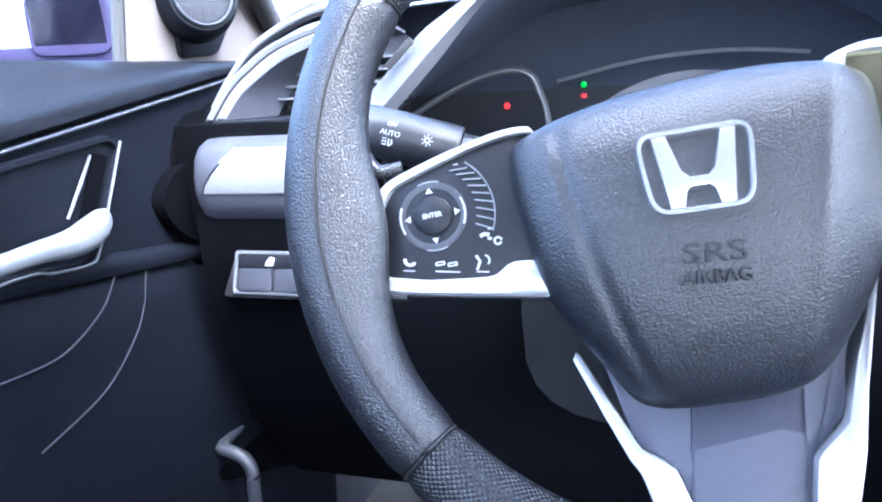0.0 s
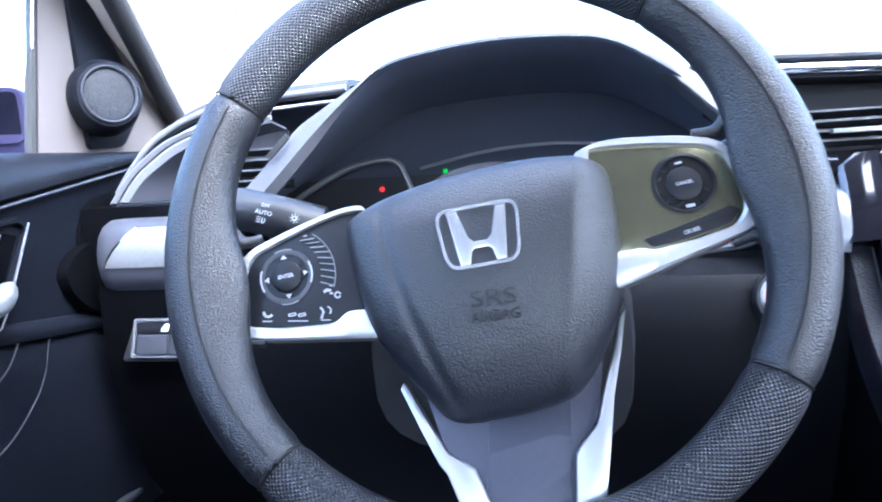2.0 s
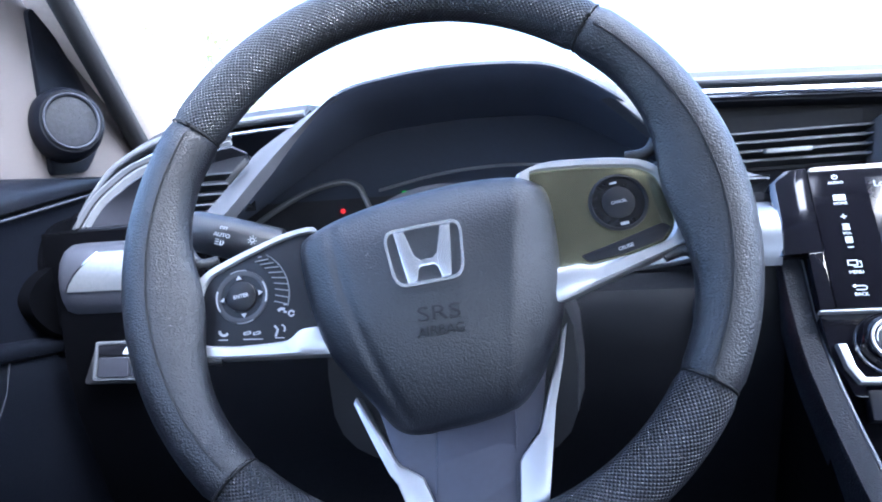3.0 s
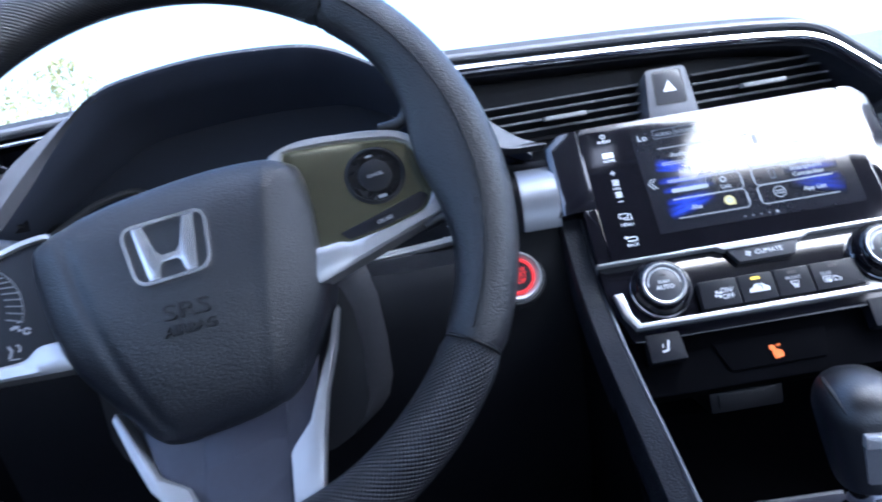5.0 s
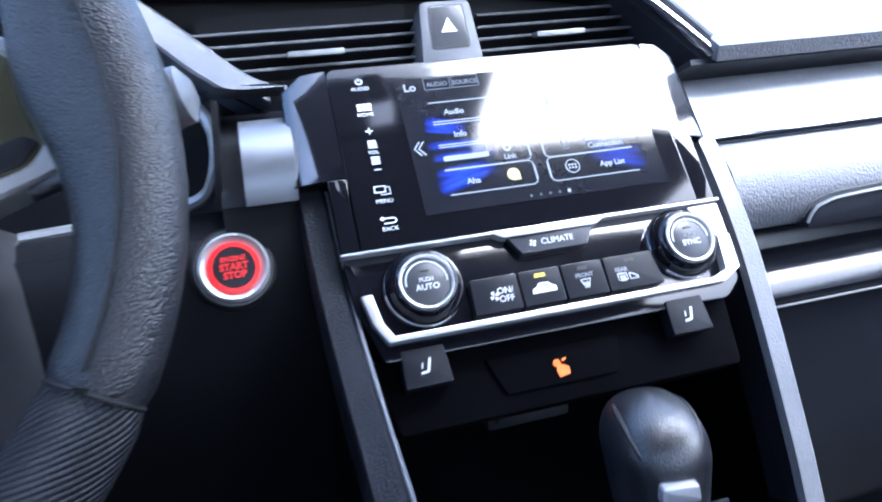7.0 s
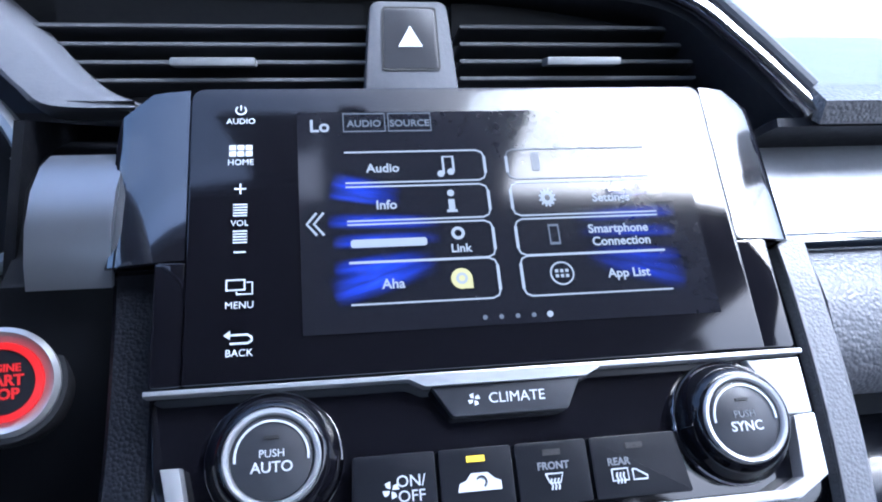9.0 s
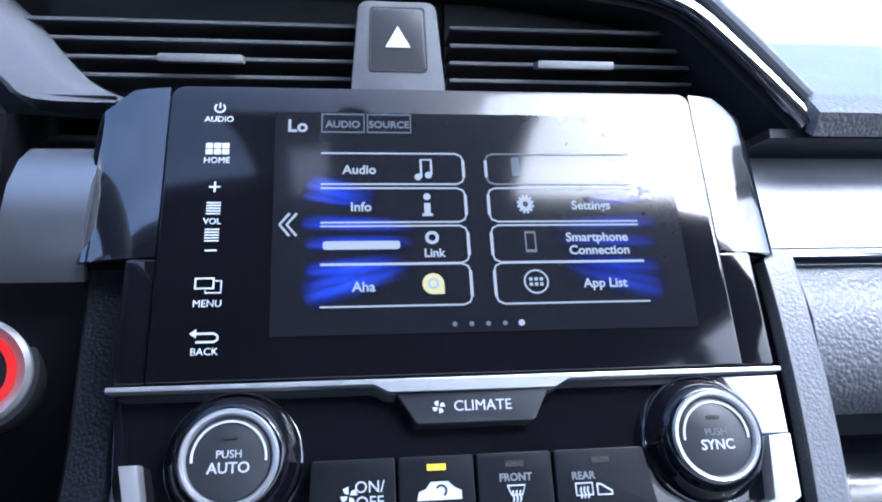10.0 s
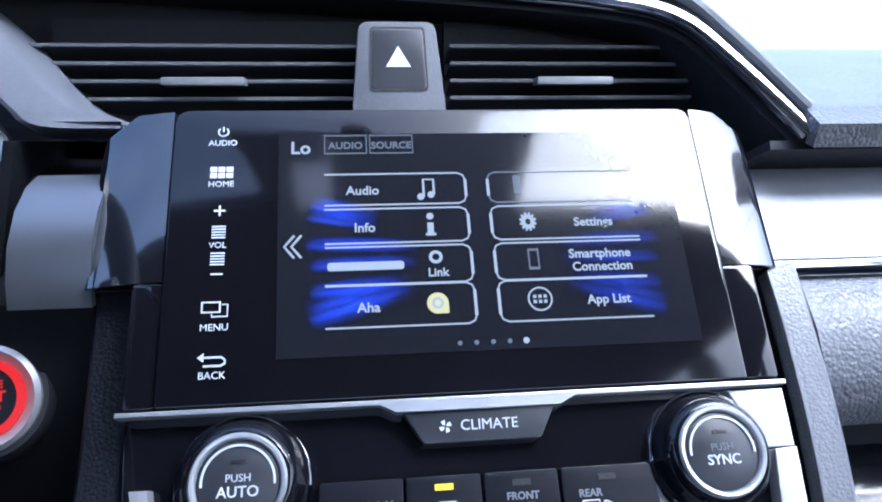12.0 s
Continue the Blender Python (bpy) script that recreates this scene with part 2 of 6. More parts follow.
def rounded(pts, r, n=5):
    """A closed outline with its corners rounded; r is one radius or one for each corner."""
    out = []
    k = len(pts)
    for i in range(k):
        p, a, b = Vector(pts[i]).to_2d(), Vector(pts[i - 1]).to_2d(), Vector(pts[(i + 1) % k]).to_2d()
        ri = r[i] if isinstance(r, (list, tuple)) else r
        da, db = (a - p), (b - p)
        d = min(ri, da.length * 0.48, db.length * 0.48)
        s, e = p + da.normalized() * d, p + db.normalized() * d
        for j in range(n + 1):
            t = j / n
            out.append(((1 - t) ** 2 * s + 2 * t * (1 - t) * p + t * t * e)[:])
    return out


def smooth_line(pts, n=6, closed=False):
    """Catmull-Rom through points of any dimension."""
    P = [Vector(p) for p in pts]
    k = len(P)
    out = []
    for i in range(k if closed else k - 1):
        if closed:
            a, b, c, d = P[i - 1], P[i], P[(i + 1) % k], P[(i + 2) % k]
        else:
            a, b, c, d = P[max(i - 1, 0)], P[i], P[i + 1], P[min(i + 2, k - 1)]
        for j in range(n):
            t = j / n
            out.append(0.5 * (2 * b + (c - a) * t + (2 * a - 5 * b + 4 * c - d) * t * t + (3 * b - a - 3 * c + d) * t ** 3))
    if not closed:
        out.append(P[-1])
    return out


def prism(pts, z0, z1, bev=0.0, seg=2, lower=False):
    """A flat outline raised from z0 to z1, its upper rim bevelled."""
    bm = bmesh.new()
    lo = [bm.verts.new((p[0], p[1], z0)) for p in pts]
    f = bm.faces.new(lo)
    up = bmesh.ops.extrude_face_region(bm, geom=[f])
    vs = [v for v in up["geom"] if isinstance(v, bmesh.types.BMVert)]
    bmesh.ops.translate(bm, verts=vs, vec=(0, 0, z1 - z0))
    if bev:
        es = [e for e in bm.edges if all(v in vs for v in e.verts)]
        if lower:
            es += [e for e in bm.edges if all(v in lo for v in e.verts)]
        bmesh.ops.bevel(bm, geom=es, offset=bev, segments=seg, affect="EDGES", profile=0.6)
    return bm


def box(x0, x1, y0, y1, z0, z1, bev=0.0, seg=2):
    bm = bmesh.new()
    bmesh.ops.create_cube(bm, size=1)
    for v in bm.verts:
        v.co = Vector(((x0 + x1) / 2 + v.co.x * (x1 - x0), (y0 + y1) / 2 + v.co.y * (y1 - y0), (z0 + z1) / 2 + v.co.z * (z1 - z0)))
    if bev:
        bmesh.ops.bevel(bm, geom=bm.edges[:], offset=bev, segments=seg, affect="EDGES", profile=0.6)
    return bm


def lathe(profile, n=48, cx=0.0, cy=0.0):
    """A turned body about z; the profile is (radius, height)."""
    rows = [[(cx + r * math.cos(2 * math.pi * i / n), cy + r * math.sin(2 * math.pi * i / n), z) for i in range(n)] for r, z in profile]
    bm = grid(rows, ring=True)
    bmesh.ops.remove_doubles(bm, verts=bm.verts, dist=1e-6)
    return bm


def tube(path, rad, n=10, closed=False, flat=1.0, up=(0, 0, 1)):
    """A round bar along a path; rad is one radius or one for each point; flat squeezes it along up."""
    P = [Vector(p).to_3d() for p in path]
    k = len(P)
    rows = []
    for i, p in enumerate(P):
        if closed:
            d = P[(i + 1) % k] - P[i - 1]
        else:
            d = P[min(i + 1, k - 1)] - P[max(i - 1, 0)]
        d.normalize()
        s = d.cross(Vector(up))
        s = s.normalized() if s.length > 1e-4 else Vector((1, 0, 0))
        u = s.cross(d)
        r = rad[i] if isinstance(rad, (list, tuple)) else rad
        rows.append([p + r * (math.cos(2 * math.pi * j / n) * s + flat * math.sin(2 * math.pi * j / n) * u) for j in range(n)])
    if closed:
        rows.append(rows[0])
    bm = grid(rows, ring=True, caps=not closed)
    bmesh.ops.remove_doubles(bm, verts=bm.verts, dist=1e-7)
    return bm


def frame_ring(outer, inner, z0, z1, bev=0.0):
    """A flat frame between two outlines with the same number of points."""
    k = len(outer)
    rows = [[(*outer[i][:2], z0) for i in range(k)], [(*outer[i][:2], z1 - bev) for i in range(k)]]
    mid = [Vector(outer[i][:2]).lerp(Vector(inner[i][:2]), 0.5) for i in range(k)]
    if bev:
        rows.append([(*Vector(outer[i][:2]).lerp(mid[i], 0.35)[:], z1) for i in range(k)])
        rows.append([(*Vector(inner[i][:2]).lerp(mid[i], 0.35)[:], z1) for i in range(k)])
    else:
        rows.append([(*inner[i][:2], z1) for i in range(k)])
    rows.append([(*inner[i][:2], z1 - bev) for i in range(k)])
    rows.append([(*inner[i][:2], z0) for i in range(k)])
    rows.append(rows[0])
    bm = grid(rows, ring=True)
    bmesh.ops.remove_doubles(bm, verts=bm.verts, dist=1e-7)
    return bm


def resample(pts, k, start=(0, 1)):
    """k points at even steps round a closed outline, beginning at the one that lies furthest towards start."""
    P = [Vector(p[:2]) for p in pts]
    i0 = max(range(len(P)), key=lambda i: P[i].dot(Vector(start)))
    P = P[i0:] + P[:i0]
    P.append(P[0])
    L = [0.0]
    for a, b in zip(P, P[1:]):
        L.append(L[-1] + (b - a).length)
    out = []
    j = 0
    for i in range(k):
        s = L[-1] * i / k
        while L[j + 1] < s:
            j += 1
        t = (s - L[j]) / max(L[j + 1] - L[j], 1e-9)
        out.append(P[j].lerp(P[j + 1], t))
    return out


def grown(pts, d):
    """An outline moved outward (inward: minus) by about d."""
    P = [Vector(p[:2]) for p in pts]
    area = sum(a.x * b.y - b.x * a.y for a, b in zip(P, P[1:] + P[:1]))
    sgn = 1 if area > 0 else -1
    out = []
    for i, p in enumerate(P):
        t = (P[(i + 1) % len(P)] - P[i - 1]).normalized()
        out.append(p + sgn * d * Vector((t.y, -t.x)))
    return out


def letters(text, size, x, y, z, material, parent, name="lettering", depth=0.0002, bold=0.0, wide=1.0, turn=0.0, centre=True):
    """Raised letters as a mesh, centred at x, y in the parent's plane."""
    cu = bpy.data.curves.new(name, "FONT")
    cu.body, cu.size, cu.extrude, cu.offset = text, size, depth, bold
    cu.align_x, cu.align_y = ("CENTER" if centre else "LEFT"), "CENTER"
    cu.resolution_u = 3
    tmp = bpy.data.objects.new(name, cu)
    me = bpy.data.meshes.new_from_object(tmp)
    bpy.data.objects.remove(tmp)
    me.name = name
    me.materials.clear()
    me.materials.append(material)
    ob = new(name, me)
    ob.parent = parent
    ob.matrix_basis = pose(x, y, z, 0, 0, turn) @ Matrix.Diagonal((wide, 1, 1, 1))
    return ob


def arc(cx, cy, r, a0, a1, n=16):
    return [(cx + r * math.cos(radians(a0 + (a1 - a0) * i / n)), cy + r * math.sin(radians(a0 + (a1 - a0) * i / n))) for i in range(n + 1)]


def stroke(pts, w, z0, z1):
    """A flat line of width w along points of the plane."""
    P = [Vector(p[:2]) for p in pts]
    rows = [[], []]
    for i, p in enumerate(P):
        d = (P[min(i + 1, len(P) - 1)] - P[max(i - 1, 0)]).normalized()
        nrm = Vector((-d.y, d.x)) * w / 2
        rows[0].append(p + nrm)
        rows[1].append(p - nrm)
    return prism([q[:] for q in rows[0]] + [q[:] for q in rows[1][::-1]], z0, z1)


def join(*bms):
    """Several loose bmeshes of one piece in one."""
    out = bmesh.new()
    for b in bms:
        me = bpy.data.meshes.new("tmp")
        b.to_mesh(me)
        b.free()
        out.from_mesh(me)
        bpy.data.meshes.remove(me)
    return out


def polar(pts, c, k=96):
    """k points of an outline at even angles round c."""
    P = [Vector(p[:2]) - Vector(c) for p in pts]
    out = []
    for i in range(k):
        a = 2 * math.pi * i / k
        d = Vector((math.cos(a), math.sin(a)))
        best = 0.0
        for p, q in zip(P, P[1:] + P[:1]):
            e = q - p
            den = d.x * e.y - d.y * e.x
            if abs(den) < 1e-12:
                continue
            t = (p.x * e.y - p.y * e.x) / den
            u = (p.x * d.y - p.y * d.x) / den
            if t > 0 and -1e-6 <= u <= 1 + 1e-6:
                best = max(best, t)
        out.append(Vector(c) + d * best)
    return out


# ---- ground, backdrop and the cabin's shell ----
CX = 0.356  # middle of the car
bm = bmesh.new()
bmesh.ops.create_grid(bm, x_segments=4, y_segments=4, size=400)
ground = part("ground", bm, GROUND)
tagged(ground, "pale sunlit concrete ground round the parked car", "ground", kind="structure")

floor = part("floor", box(-0.46, 1.17, -1.70, 1.05, 0.26, 0.30), CARPET)
tagged(floor, "black carpeted cabin floor", "floor", kind="structure")
rows = []
for i in range(13):
    y = -1.30 + 1.475 * i / 12
    rows.append([(CX + 0.66 * s, y, 1.335 - 0.05 * s * s - 0.025 * (max(0, y + 0.7) / 0.9) ** 2) for s in (-1, -0.75, -0.5, -0.25, 0, 0.25, 0.5, 0.75, 1)])
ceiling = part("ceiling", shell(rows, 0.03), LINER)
tagged(ceiling, "grey cloth headliner over the cabin", "ceiling", kind="structure")

# unseen panels added to bound the display's bright reflection, split at the mirror mount
for x0, x1 in ((0.10, 0.252), (0.292, 0.505)):
    hd = part("ceiling_reflection_panel", shell([[(x, 0.178, 1.313), (x, 0.25, 1.299), (x, 0.29, 1.281), (x, 0.33, 1.263)] for x in (x0, (x0 + x1) / 2, x1)], 0.012), REFLECTED_CLOTH)
    tagged(hd, "unseen light grey cloth panel added to edge the display's reflection", "ceiling", kind="structure")


def side_wall(name, x, y0, y1, z0, z1, material, label):
    w = part(name, box(min(x), max(x), y0, y1, z0, z1, 0.006), material)
    return tagged(w, label, "wall", kind="structure")


side_wall("wall_passenger", (1.13, 1.20), -1.70, 1.1, 0.28, 0.93, DASH, "black lower side panel of the cabin")
side_wall("wall_driver_rear", (-0.52, -0.44), -1.70, -0.58, 0.28, 1.30, MATT, "black rear side panel of the cabin")
side_wall("wall_rear", (-0.46, 1.13), -1.76, -1.70, 0.28, 0.98, MATT, "black rear bulkhead of the cabin")
side_wall("wall_front", (-0.48, 1.18), 1.05, 1.11, 0.28, 0.93, MATT, "matt black firewall of the cabin")
side_wall("wall_kick_panel", (-0.50, -0.46), 0.70, 1.06, 0.28, 0.90, MATT, "matt black kick panel beside the footwell")
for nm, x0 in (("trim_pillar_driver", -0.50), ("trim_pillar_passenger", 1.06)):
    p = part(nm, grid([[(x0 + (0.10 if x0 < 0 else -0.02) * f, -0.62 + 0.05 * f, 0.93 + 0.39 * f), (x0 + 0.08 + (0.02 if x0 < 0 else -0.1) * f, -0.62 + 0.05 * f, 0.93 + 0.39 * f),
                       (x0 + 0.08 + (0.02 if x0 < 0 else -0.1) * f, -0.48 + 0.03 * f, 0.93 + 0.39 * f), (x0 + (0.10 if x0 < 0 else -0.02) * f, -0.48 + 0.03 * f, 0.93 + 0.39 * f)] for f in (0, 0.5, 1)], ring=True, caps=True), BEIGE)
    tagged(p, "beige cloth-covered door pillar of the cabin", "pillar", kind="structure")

# A-pillars with their weatherstrips
PA = [(-0.474, 0.85, 0.88), (-0.45, 0.744, 0.965), (-0.408, 0.56, 1.11), (-0.374, 0.41, 1.225), (-0.344, 0.28, 1.325)]
PB = [(-0.434, 0.905, 0.912), (-0.412, 0.80, 0.992), (-0.374, 0.62, 1.127), (-0.345, 0.485, 1.23), (-0.317, 0.35, 1.33)]


def pillar(mirror):
    def mx(p):
        return (2 * CX - p[0], p[1], p[2]) if mirror else p
    a = smooth_line([Vector(mx(p)) for p in PA], 5)
    b = smooth_line([Vector(mx(p)) for p in PB], 5)
    s = -1 if mirror else 1
    rows = []
    for p, q in zip(a, b):
        c = (p + q) / 2 + Vector((0.012 * s, -0.004, 0.004))
        rows.append([p, p.lerp(c, 0.5) + Vector((0.004 * s, 0, 0)), c, q.lerp(c, 0.5) + Vector((0.004 * s, 0, 0)), q, q + Vector((-0.03 * s, 0.02, 0)), p + Vector((-0.04 * s, 0, 0))])
    t = thing("pillar_front", "light beige windscreen pillar trim with a black rubber seal", "pillar", kind="structure")
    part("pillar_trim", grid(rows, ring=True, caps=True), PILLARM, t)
    part("weatherstrip", tube([p + Vector((0.008 * s, -0.012, -0.004)) for p in a], 0.0115, 10), SEAL, t, "black rubber weatherstrip")


pillar(False)
pillar(True)

# windscreen, side windows
rows = []
for i in range(9):
    f = i / 8
    yy, zz = 1.06 - 0.83 * f, 0.945 + 0.375 * f
    half = 0.80 - 0.115 * f
    rows.append([(CX + half * s, yy - 0.07 * s * s, zz) for s in (-1, -0.8, -0.6, -0.4, -0.2, 0, 0.2, 0.4, 0.6, 0.8, 1)])
ws = part("window_windscreen", shell(rows, 0.004), GLASS)
ws.visible_shadow = False
tagged(ws, "clear sloping windscreen, bright with daylight", "windscreen", kind="structure")
sw = part("window_driver", shell([[(-0.487 + 0.13 * f, y, 0.925 + 0.39 * f) for y in (-0.45, 0.0, 0.520 - 0.07 * f)] for f in (0, 0.5, 1)], 0.004), GLASS)
sw.visible_shadow = False
tagged(sw, "clear side window glass of the driver's door", "window", kind="structure")

mm = thing("mirror_mount", "dark plastic mirror mount high on the windscreen", "mirror mount")
part("base", box(0.254, 0.290, 0.27, 0.345, 1.245, 1.275, 0.008), MATT, mm)
part("cover", box(0.261, 0.283, 0.255, 0.30, 1.27, 1.30, 0.006), MATT, mm)

# ---- driver's door ----
door = thing("car_door", "dark grey car door panel with silver pull handle and stitched armrest", "car door")
YS = [-0.55 + 1.30 * i / 26 for i in range(27)]


def door_z(z, y):
    if z > 0.87:
        return min(z + 0.155 * (y - 0.46), 0.9455)
    if z < 0.81:
        return z - 0.12 * (max(y, 0.26) - 0.40) * min(1, max(0, (z - 0.60) / 0.18))
    return z


LEDGE = [(-0.49, 0.944), (-0.478, 0.946), (-0.462, 0.9455), (-0.447, 0.943), (-0.436, 0.9375), (-0.4285, 0.929), (-0.4255, 0.920), (-0.427, 0.913), (-0.433, 0.909)]
PANEL = [(-0.4305, 0.9085), (-0.433, 0.904), (-0.436, 0.885), (-0.437, 0.86), (-0.437, 0.83), (-0.436, 0.806)]
ARM = [(-0.437, 0.8065), (-0.432, 0.805), (-0.4275, 0.8005), (-0.4265, 0.795), (-0.4285, 0.7905), (-0.434, 0.788)]
LOWER = [(-0.4345, 0.7885), (-0.4315, 0.781), (-0.429, 0.765), (-0.429, 0.745), (-0.430, 0.71), (-0.43, 0.60), (-0.44, 0.45), (-0.45, 0.30)]


def door_sheet(name, prof, material, label="", thick=0.012):
    rows = [[(x, y, 0.946 if (z > 0.938) else door_z(z, y)) for x, z in prof] for y in YS]
    rows = [r + [(x - thick, y, z) for x, y, z in reversed(r)] for r in rows]
    return part(name, grid(rows, ring=True, caps=True), material, door, label)


door_sheet("ledge", LEDGE, LEDGEM, "padded top ledge")
door_sheet("panel", PANEL, DOORM)
door_sheet("armrest", ARM, DOORM, "padded armrest")
door_sheet("lower_panel", LOWER, DOORM)
# soft highlight along the ledge's lower edge, built as a grey tube
part("ledge_highlight", tube([(-0.4295, y, door_z(0.9065, y)) for y in YS], 0.0014, 6), FACET, door, "grey line standing for the highlight under the ledge")
# pull recess, its frame and the handle
rec = rounded([(0.05, 0.800), (0.335, 0.8125), (0.392, 0.806), (0.404, 0.812), (0.4425, 0.880), (0.436, 0.887), (0.345, 0.877), (0.05, 0.835)], [0.01, 0.02, 0.006, 0.008, 0.006, 0.005, 0.02, 0.01])
to_door = Matrix(((0, 0, 1, -0.4345), (1, 0, 0, 0), (0, 1, 0, 0), (0, 0, 0, 1)))
part("recess", prism(rec, 0.0, 0.003), DOORM, door, at=to_door)
part("recess_frame", frame_ring(grown(rec, 0.005), rec, 0.0, 0.0075, 0.003), DOORM, door, at=to_door)
part("frame_line", tube([(-0.4265, y, z) for y, z in smooth_line([(0.446, 0.886), (0.436, 0.866), (0.421, 0.836), (0.407, 0.810), (0.397, 0.803), (0.365, 0.8055), (0.335, 0.8095), (0.20, 0.803)], 5)], 0.0011, 6), SATIN, door, "pale recess edge")
part("recess_slot", prism([(0.398, 0.835), (0.407, 0.822), (0.436, 0.876), (0.422, 0.880)], 0.003, 0.0036), SHADE_BLACK, door, "black slot behind the handle", at=to_door)
part("recess_rib", tube([(-0.4300, 0.388, 0.838), (-0.4290, 0.402, 0.858), (-0.4290, 0.417, 0.879)], [0.0012, 0.0014, 0.0010], 8), SATIN, door)
hp = smooth_line([(-0.424, 0.10, 0.826), (-0.418, 0.20, 0.8225), (-0.415, 0.30, 0.8235), (-0.415, 0.345, 0.8250), (-0.415, 0.372, 0.8245), (-0.416, 0.392, 0.8280), (-0.418, 0.405, 0.8335), (-0.422, 0.414, 0.8375)], 4)
hr = smooth_line([(0.0065, 0), (0.0065, 0), (0.0055, 0), (0.0062, 0), (0.0082, 0), (0.0096, 0), (0.0076, 0), (0.0030, 0)], 4)
part("pull_handle", tube(hp, [r[0] for r in hr], 14, flat=1.2), HANDLE, door, "satin silver inner door handle")
# stitched arcs of the lower pad
arcp = smooth_line([(-0.4300, 0.421, 0.788), (-0.4290, 0.405, 0.769), (-0.4280, 0.375, 0.753), (-0.4280, 0.344, 0.747), (-0.4285, 0.27, 0.752)], 8)
part("stitching", tube(arcp, 0.0007, 6), KEY_GREY, door)
arcp = smooth_line([(-0.4315, 0.456, 0.782), (-0.4290, 0.443, 0.753), (-0.4285, 0.426, 0.732), (-0.4290, 0.39, 0.706), (-0.4295, 0.33, 0.69)], 8)
part("panel_seam", tube(arcp, 0.0007, 6), KEY_GREY, door)
# window corner with the tweeter
SX = -0.447
sail = [(0.490, 0.935), (0.494, 0.955), (0.520, 1.105), (0.525, 1.118), (0.57, 1.125), (0.65, 1.055), (0.72, 0.985), (0.735, 0.935)]
to_sail = Matrix(((0, 0, 1, SX), (1, 0, 0, 0), (0, 1, 0, 0), (0, 0, 0, 1)))
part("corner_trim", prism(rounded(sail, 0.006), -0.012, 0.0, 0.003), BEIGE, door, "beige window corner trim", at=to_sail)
part("window_channel", tube([(-0.450, 0.4835, 0.93), (-0.450, 0.488, 0.955), (-0.450, 0.514, 1.105), (-0.450, 0.5205, 1.14)], 0.0052, 8), SEAL, door, "black window channel")
TW = look((-0.417, 0.556, 0.9990), (-0.417 - 0.8, 0.556 + 0.66, 0.930)) @ Matrix.Diagonal((1.0, 1.08, 1, 1))
pod = part("tweeter_pod", lathe([(0.0, -0.045), (0.030, -0.044), (0.0345, -0.022), (0.0340, -0.006), (0.0315, 0.006), (0.0285, 0.010), (0.0, 0.010)], 40), DOORM, door, "round black speaker pod", at=TW)
part("tweeter_ring", lathe([(0.0242, 0.010), (0.0258, 0.0125), (0.0248, 0.0138), (0.0236, 0.0125), (0.0236, 0.010)], 48), FACET, pod, "satin grey ring")
part("tweeter_grille", lathe([(0.0238, 0.0095), (0.021, 0.0105), (0.014, 0.0114), (0.0, 0.0120)], 40), GRILLE, pod, "grey speaker mesh")
stem = [(0.550, 1.112), (0.566, 1.115), (0.612, 1.06), (0.645, 1.01), (0.640, 0.985), (0.61, 0.952), (0.555, 0.948), (0.553, 1.03)]
part("tweeter_stem", prism(rounded(stem, 0.008), 0.0, 0.005, 0.003), DOORM, door, at=to_sail)

# ---- dashboard ----
dash = thing("dashboard", "black soft-touch dashboard with chrome trim line and silver inlays", "dashboard")
# line of the brow from the driver's vent round to the passenger side
BROW = smooth_line([(-0.402, 0.535, 0.893), (-0.385, 0.536, 0.915), (-0.361, 0.54, 0.940), (-0.325, 0.545, 0.959), (-0.285, 0.55, 0.969), (-0.2, 0.555, 0.975), (-0.03, 0.56, 0.979),
                    (0.12, 0.557, 0.975), (0.22, 0.553, 0.970), (0.34, 0.549, 0.963), (0.43, 0.541, 0.955), (0.468, 0.535, 0.946), (0.492, 0.522, 0.923), (0.516, 0.505, 0.893)], 5)
BROW_L = [p for p in BROW if p.x < -0.165]
BROW_R = [p for p in BROW if p.x > 0.125]
back = []
for p in BROW:
    w = min(max((p.z - 0.893) / 0.07, 0), 1)
    back.append([p + Vector((0, 0.004, 0.006)), p + Vector((0, 0.012, 0.012 * w + 0.002)), p + Vector((0, 0.05, 0.016 * w)), Vector((p.x * 1.02 - 0.007, 0.80, 0.90 + 0.075 * w)), Vector((p.x * 1.04 - 0.014, 1.06, 0.86 + 0.085 * w))])
for rr in ([r for r in back if r[0].x < -0.165], [r for r in back if r[0].x > 0.125]):
    part("top_pad", shell(rr, -0.006), DASH, dash)
for bl, rad in ((BROW_L, 0.0020), (BROW_R, 0.0052)):
    part("chrome_line", tube([p + Vector((0, -0.002, 0)) for p in bl], rad, 10, flat=0.9), CHROME, dash, "bright chrome trim line")
    part("grey_line", tube([p + Vector((0.0, -0.001, 0.011)) for p in bl], 0.0028, 8), SATIN, dash, "satin grey trim line")
# recessed fascia below the brow
fas = []
for p in BROW_L + BROW_R:
    low_z = 0.0
    if 0 < p.x < 0.2:
        low_z = 0.958 - (p.x - 0.125) * 0.8
    fas.append([p + Vector((0, 0.003, -0.003)), p + Vector((0, 0.045, -0.006)), Vector((p.x, 0.60, max(low_z, min(p.z - 0.008, 0.905)))), Vector((p.x, 0.60 if low_z else 0.58, max(low_z - 0.004, 0.880 if p.z > 0.9 else p.z - 0.015)))])
for rr in ([r for r in fas[:len(BROW_L)] if r[0].x < -0.262], fas[len(BROW_L):]):
    part("fascia", shell(rr, 0.004), MATT, dash)
# passenger side: top, dark step, silver inlay, padded panel, glove box
PX = [0.505 + 0.66 * i / 10 for i in range(11)]
